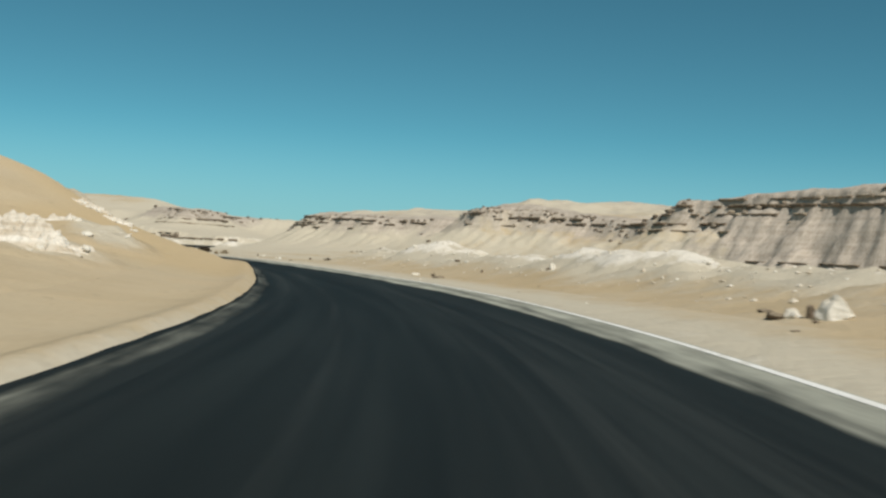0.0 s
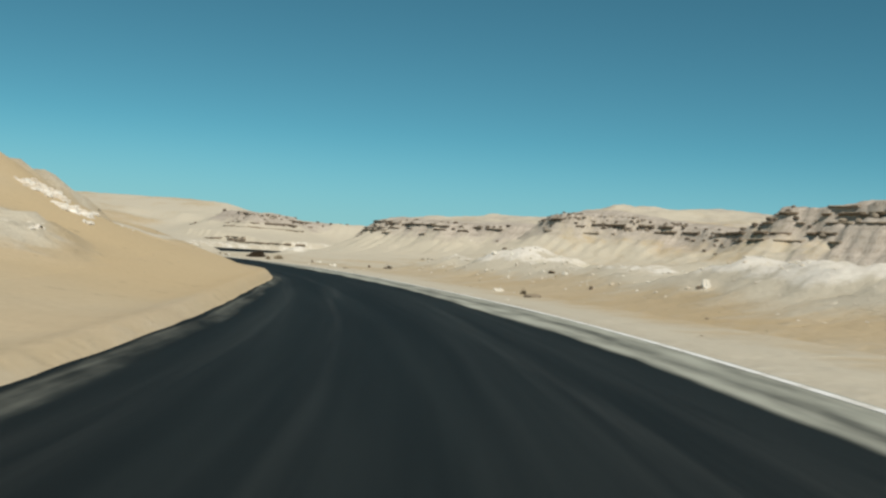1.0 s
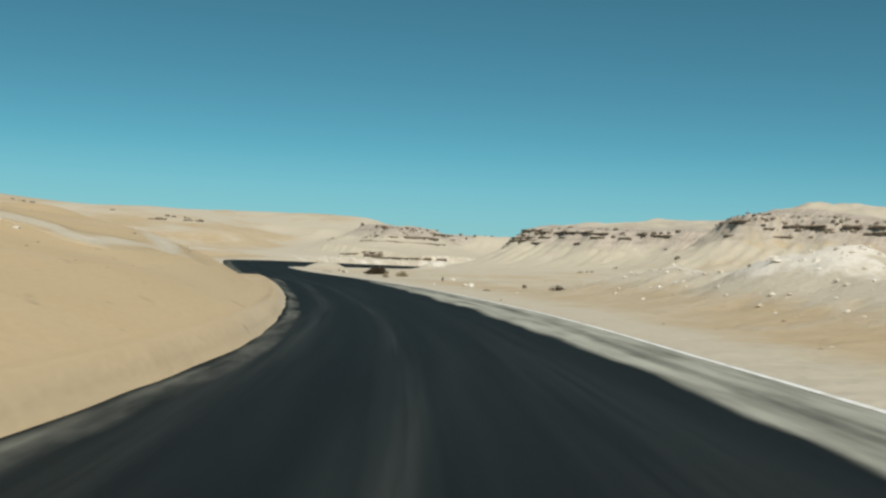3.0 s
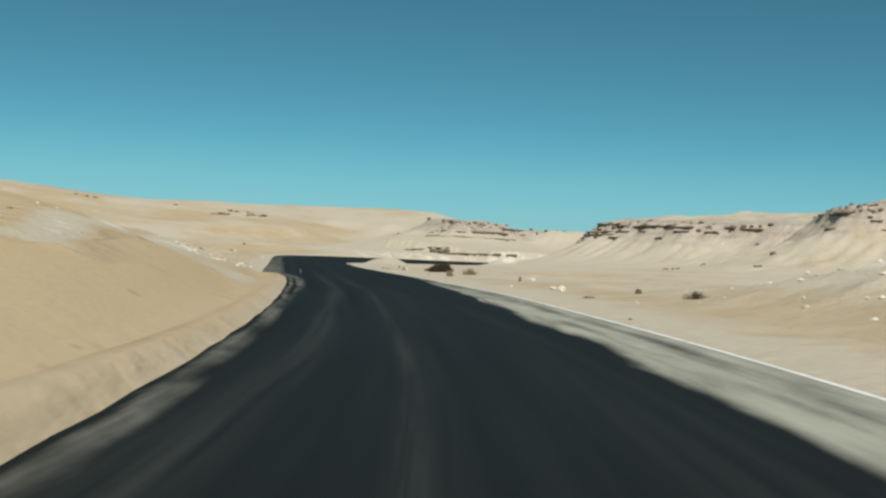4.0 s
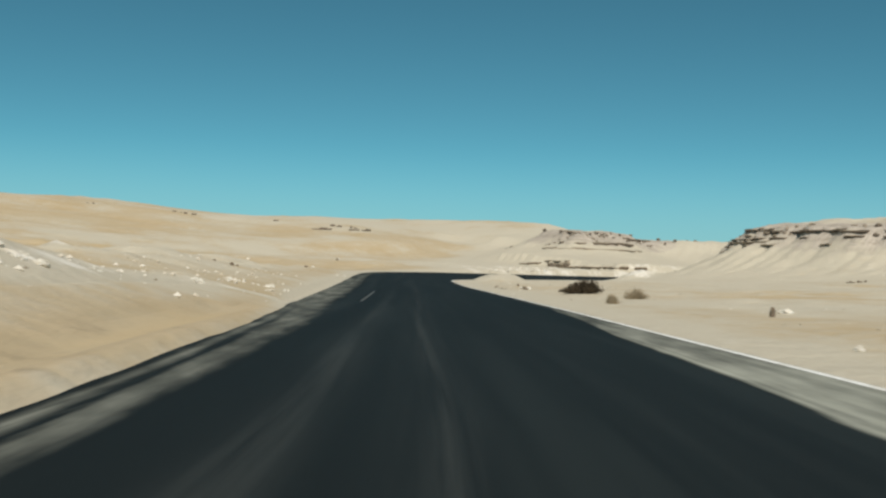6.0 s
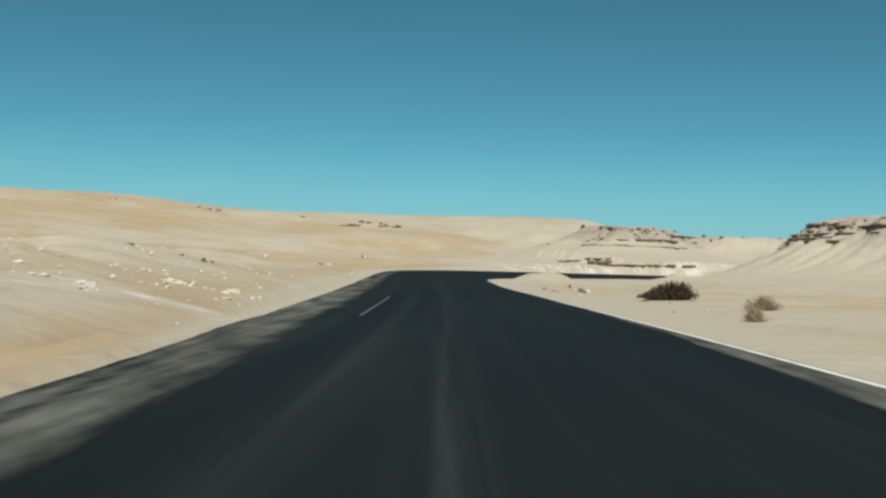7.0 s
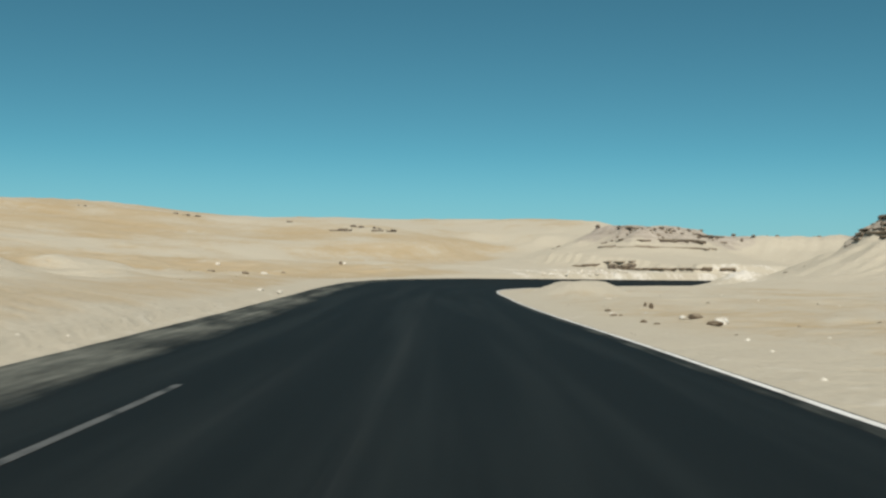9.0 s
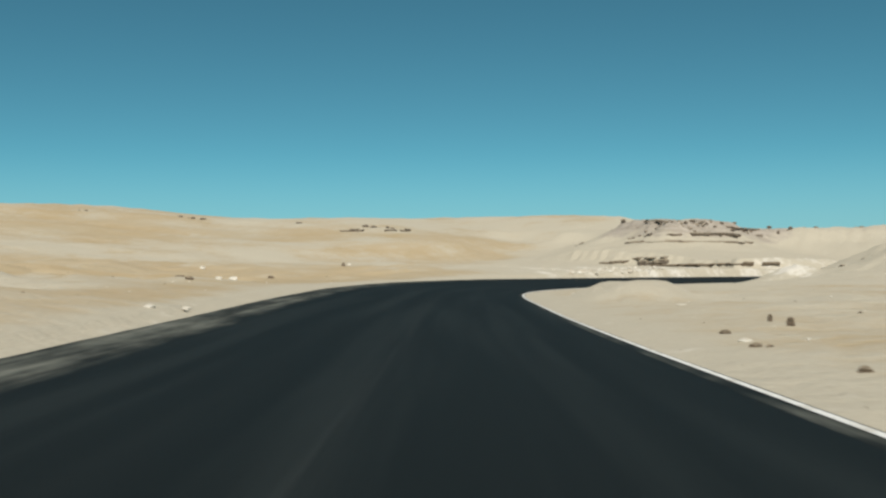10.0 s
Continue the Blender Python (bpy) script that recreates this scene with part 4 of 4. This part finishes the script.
def rock_ledge(i0, i1, level, thick, depth, mat, label, seed, gaps=0.25, line=RIM):
    """A bed of harder rock that stands out of the slope, broken by joints into blocks."""
    x, y, nx, ny = contour(i0, i1, level, line)
    rnd, j = random.Random(seed), 0
    root = new("rock_ledge")
    root.location = (x[0], y[0], level)
    while j < len(x) - 2:
        k = min(j + rnd.choice((1, 2, 2, 3, 4, 5)), len(x) - 1)
        if rnd.random() >= gaps:
            verts, faces = [], []
            out, high, low = depth * rnd.uniform(0.35, 1.0), rnd.uniform(0.55, 1.1), rnd.uniform(-0.12, 0.12)
            for i in range(j, k + 1):
                o, shut = out + rnd.uniform(-0.12, 0.12), (0.03 if i == j else -0.03 if i == k else 0)
                bot, top = level - thick * (0.5 + low), level + thick * (high - 0.5)
                for q, z in ((-2.2, bot - 0.3), (o * 0.55, bot), (o * 0.9, bot + 0.3 * (top - bot)), (o, bot + 0.75 * (top - bot)), (o * 0.75, top), (-2.4, top + 0.25)):
                    q += rnd.uniform(-0.09, 0.09)
                    verts.append((x[i] + nx[i] * q + ny[i] * shut - x[0], y[i] + ny[i] * q - nx[i] * shut - y[0], z - level + rnd.uniform(-0.06, 0.06)))
            for i in range(k - j):
                faces += [(i * 6 + c, i * 6 + (c + 1) % 6, i * 6 + 6 + (c + 1) % 6, i * 6 + 6 + c) for c in range(6)]
            e = (k - j) * 6
            faces += [tuple(range(5, -1, -1)), tuple(e + c for c in range(6))]
            block = new("ledge_block", mesh_from("ledge_block", verts, faces, mat, smooth=False))
            block.parent = root
        j = k
    if not root.children:
        bpy.data.objects.remove(root)
        return None
    return tagged(root, label, "rock ledge", "rock ledges of the escarpment")


CAP = "dark brown caprock ledge along the escarpment's rim"
BED = "brown bed of rock standing out of the slope"
for i, (i0, i1, level, thick, depth, mat, label, gaps) in enumerate((
        (1.2, 4.5, 14.8, 0.4, 0.5, M_GREY, BED, 0.35), (1.4, 4.0, 13.4, 0.6, 0.6, M_BROWN, "thick brown bed of rock across the mesa", 0.2),
        (2.6, 4.75, 11.8, 0.4, 0.6, M_GREY, BED, 0.3), (3.0, 5.2, 9.8, 0.5, 0.7, M_BROWN, CAP, 0.25), (3.0, 4.8, 8.4, 0.4, 0.7, M_GREY, BED, 0.4),
        # The dark ledge at the mesa's foot stands in for the ridge crest's shadow line
        (1.0, 2.9, 3.0, 0.25, 0.5, M_DARK, "thin dark ledge standing in for the shaded line at the mesa's foot", 0.3), (5.2, 6.6, 9.7, 0.5, 0.8, M_DARK, CAP, 0.45),
        (6.2, 7.6, 10.8, 0.55, 0.9, M_DARK, CAP, 0.4), (7.4, 8.5, 11.6, 0.5, 0.8, M_DARK, CAP, 0.45), (9.2, 10.1, 9.4, 0.45, 0.7, M_DARK, CAP, 0.35),
        (10.0, 10.7, 9.8, 0.5, 0.7, M_DARK, CAP, 0.25), (10.6, 11.1, 10.4, 0.5, 0.7, M_DARK, CAP, 0.35), (10.3, 11.0, 8.0, 0.4, 0.8, M_GREY, BED, 0.4),
        (9.3, 11.05, 8.6, 0.35, 0.6, M_DARK, BED, 0.6), (9.8, 10.95, 7.3, 0.3, 0.6, M_GREY, BED, 0.6), (7.0, 8.6, 10.2, 0.35, 0.6, M_DARK, BED, 0.6), (7.2, 8.4, 8.9, 0.3, 0.6, M_GREY, BED, 0.6), (5.4, 6.6, 8.4, 0.3, 0.6, M_GREY, BED, 0.6),
        (17.4, 18.2, 11.8, 0.6, 0.9, M_DARK, CAP, 0.5), (18.2, 19.3, 10.0, 0.9, 1.1, M_DARK, CAP, 0.3), (18.3, 19.4, 8.2, 0.5, 0.8, M_GREY, BED, 0.4),
        (22.85, 23.3, 14.3, 1.0, 2.0, M_DARK, CAP, 0.3))):
    rock_ledge(i0, i1, level, thick, depth, mat, label, 300 + i, gaps)
for i, (i0, i1, level, thick, mat, gaps) in enumerate(((3.1, 4.0, 3.6, 0.5, M_BROWN, 0.25), (0.5, 2.8, 2.9, 0.45, M_BROWN, 0.15), (2.6, 3.5, 4.4, 0.4, M_GREY, 0.5))):
    rock_ledge(i0, i1, level, thick, 0.9, mat, "thin brown bed of rock along a low terrace", 340 + i, gaps, TERRACE)

for i0, i1, count, lo, hi, meshes in ((5.1, 8.8, 140, 0.25, 1.1, DARK_MESH), (6.4, 8.3, 80, 0.25, 1.0, GREY_MESH), (9.0, 11.2, 36, 0.5, 1.3, DARK_MESH), (9.6, 11.1, 30, 0.4, 1.2, GREY_MESH),
                                      (16.9, 19.6, 50, 0.5, 1.5, DARK_MESH), (17.4, 19.8, 50, 0.4, 1.3, GREY_MESH), (3.6, 5.1, 30, 0.5, 1.7, DARK_MESH), (1.3, 3.6, 30, 0.6, 1.8, GREY_MESH)):
    for _ in range(count):
        x, y, nx, ny = on_rim(dice.uniform(i0, i1))
        d = dice.gauss(0.9, 0.9) if dice.random() < 0.95 else dice.uniform(1, 6)
        wide = dice.uniform(lo, hi) * dice.uniform(0.6, 1)
        dark = meshes is DARK_MESH
        set_rock("caprock_block" if dark else "grey_block", meshes, x + nx * d, y + ny * d, wide, wide * dice.uniform(0.3, 0.6),
                 "dark block of caprock broken from the rim" if dark else "grey rock fallen on the slope", "blocks along the rim", 0.25)

# small dark crags on the far slopes: x, y, spread along the slope, how many, width
for x, y, spread, count, size in ((-88, 346, 2.6, 9, 2.0), (-103, 388, 1.5, 3, 1.2), (-50, 298, 2.5, 6, 0.7), (-190, 426, 6.5, 8, 1.5), (-249, 415, 5.5, 6, 1.4), (-280, 400, 1.5, 2, 1.3), (-215, 424, 1.0, 2, 1.2),
                                  (-121, 431, 3.0, 4, 1.5), (-127, 424, 2.0, 3, 1.2), (-112, 417, 2.0, 3, 1.3), (-70, 423, 5.0, 3, 1.2), (-52, 424, 5.0, 3, 1.3)):
    for _ in range(count):
        wide = size * dice.uniform(0.5, 1.3)
        set_rock("dark_crag", DARK_MESH, x + dice.uniform(-spread, spread), y + dice.uniform(-1, 1), wide, wide * dice.uniform(0.3, 0.55),
                 "dark weathered crag on a pale slope", "crags on the far slopes", 0.25)


# ---------------------------------------------------------------- desert shrubs
def shrub(x, y, wide, high, stem_mat, seed, label, twigs=260, leaves=700, lean=0.0):
    """A low desert shrub: arching woody twigs and small dry leaves."""
    rnd = random.Random(seed)
    root = new("desert_shrub")
    root.location = (x, y, ground_z(x, y) - 0.02)
    wood, crown, tips = bmesh.new(), bmesh.new(), []
    for _ in range(twigs):
        a, reach = rnd.uniform(0, 6.28), rnd.random() ** 0.55
        ex, ey = math.cos(a) * reach * wide * 0.5, math.sin(a) * reach * wide * 0.34
        top = high * (1 - reach ** 2 * 0.75) * rnd.uniform(0.55, 1.1) * (1 + lean * ex / (0.5 * wide)) * (1 + 0.25 * noise.noise(Vector((ex * 2.2, ey * 2.2, seed))))
        bx, by = ex * rnd.uniform(0.2, 0.75), ey * rnd.uniform(0.2, 0.75)
        rings, thick = [], 0.010 + 0.006 * wide * rnd.random()
        for i in range(5):
            f = i / 4
            p = Vector((bx + (ex - bx) * f, by + (ey - by) * f, top * (1 - (1 - f) ** 1.8)))
            p += Vector((rnd.uniform(-1, 1), rnd.uniform(-1, 1), rnd.uniform(-0.5, 0.5))) * 0.03 * f * (1 + wide * 0.4)
            r = thick * (1 - 0.8 * f)
            rings.append([wood.verts.new(p + Vector((math.cos(c) * r, math.sin(c) * r, 0))) for c in (0, 2.1, 4.2)])
            if i > 1:
                tips.append(p)
        for lo, up in zip(rings, rings[1:]):
            for i in range(3):
                wood.faces.new((lo[i], lo[(i + 1) % 3], up[(i + 1) % 3], up[i]))
    for _ in range(leaves):
        p = rnd.choice(tips) + Vector([rnd.gauss(0, 0.035) for _ in range(3)])
        u, v = Vector([rnd.gauss(0, 1) for _ in range(3)]).normalized(), Vector([rnd.gauss(0, 1) for _ in range(3)]).normalized()
        r = rnd.uniform(0.012, 0.03) * (0.7 + 0.5 * wide)
        p.z = max(p.z, 0.02)
        crown.faces.new([crown.verts.new(p + u * r * a + v * r * b * 0.6) for a, b in ((-1, 0), (0, -1), (1, 0), (0, 1))])
    part("branchwork", wood, stem_mat, root)
    part("foliage", crown, stem_mat, root)
    return tagged(root, label, "shrub", "shrubs beside the road")


shrub(0.67, 57.05, 0.2, 0.17, M_SHRUB, 400, "small dark dry shrub on the sand", 120, 500)
shrub(-9.0, 94.0, 0.9, 0.24, M_SHRUB, 405, "flat dark dry shrub spread on the sand", 90, 260)
shrub(-31.9, 145.9, 2.5, 0.72, M_SHRUB, 402, "wide low dark brown desert shrub on the sand", 560, 5600, 0.35)
shrub(-27.1, 137.2, 1.5, 0.5, M_STRAW, 403, "straw-coloured dry shrub on the sand", 260, 700)
shrub(-26.3, 128.6, 0.62, 0.42, M_STRAW, 404, "straw-coloured dry shrub on the sand", 260, 700)


# ---------------------------------------------------------------- small stones too many to count
def scatter(name, mat, count, seed, lo, hi, place, label):
    rnd, verts, faces = random.Random(seed), [], []
    spots = [place(rnd) for _ in range(count)]
    c = np.array([(np.interp(s, RUN, LINE[:, 0]) + np.interp(s, RUN, ASIDE[:, 0]) * o, np.interp(s, RUN, LINE[:, 1]) + np.interp(s, RUN, ASIDE[:, 1]) * o) for s, o in spots])
    z = land(c[:, 0].copy(), c[:, 1].copy())[0]
    for (x, y), h in zip(c, z):
        r = lo + (hi - lo) * rnd.random() ** 3
        k = len(verts)
        for a, b, q in ((1, 0, 0.1), (0.2, 0.9, 0.15), (-0.9, 0.3, 0.1), (-0.3, -0.9, 0.12), (0.1, 0.1, 0.75), (0, 0, -0.4)):
            verts.append((x + r * (a + rnd.uniform(-0.25, 0.25)), y + r * (b + rnd.uniform(-0.25, 0.25)), h + r * (q + rnd.uniform(-0.1, 0.1))))
        faces += [(k + i, k + (i + 1) % 4, k + 4) for i in range(4)] + [(k + (i + 1) % 4, k + i, k + 5) for i in range(4)]
    tagged(new(name, mesh_from(name, verts, faces, mat, smooth=False)), label, "stones", kind="stuff")


scatter("white_pebbles", M_WHITE, 420, 3, 0.015, 0.075, lambda r: (r.uniform(5, 260), r.choice((r.uniform(0.5, 14), r.uniform(0.5, 45), -r.uniform(10.5, 30)))), "scattered white chalk pebbles on the sand")
scatter("brown_pebbles", M_BROWN, 420, 4, 0.015, 0.075, lambda r: (r.uniform(5, 260), r.choice((r.uniform(1.0, 16), r.uniform(2, 60), -r.uniform(11, 30)))), "scattered brown pebbles on the sand")
scatter("chalk_rubble", M_RAGGED, 2200, 6, 0.02, 0.13, lambda r: r.choice(((r.uniform(20, 96), r.gauss(9.2, 1.3)), (r.uniform(20, 96), r.gauss(9.6, 2.0)), (r.uniform(20, 96), r.uniform(5, 16)), (r.uniform(108, 160), -8.5 - abs(r.gauss(9, 4))))), "broken chalk rubble strewn over the low ridge and slope")
scatter("verge_gravel", M_GREY, 900, 7, 0.008, 0.03, lambda r: (r.uniform(4, 175), r.choice((0.15 + abs(r.gauss(0, 0.6)), -9.3 - abs(r.gauss(0, 0.5))))), "fine grey gravel along the road's sandy verges")
scatter("berm_rubble", M_RAGGED, 150, 8, 0.06, 0.42, lambda r: (r.uniform(282, 308), -10.2 - abs(r.gauss(0.6, 1.6))), "broken white chalk along the far bend of the road")
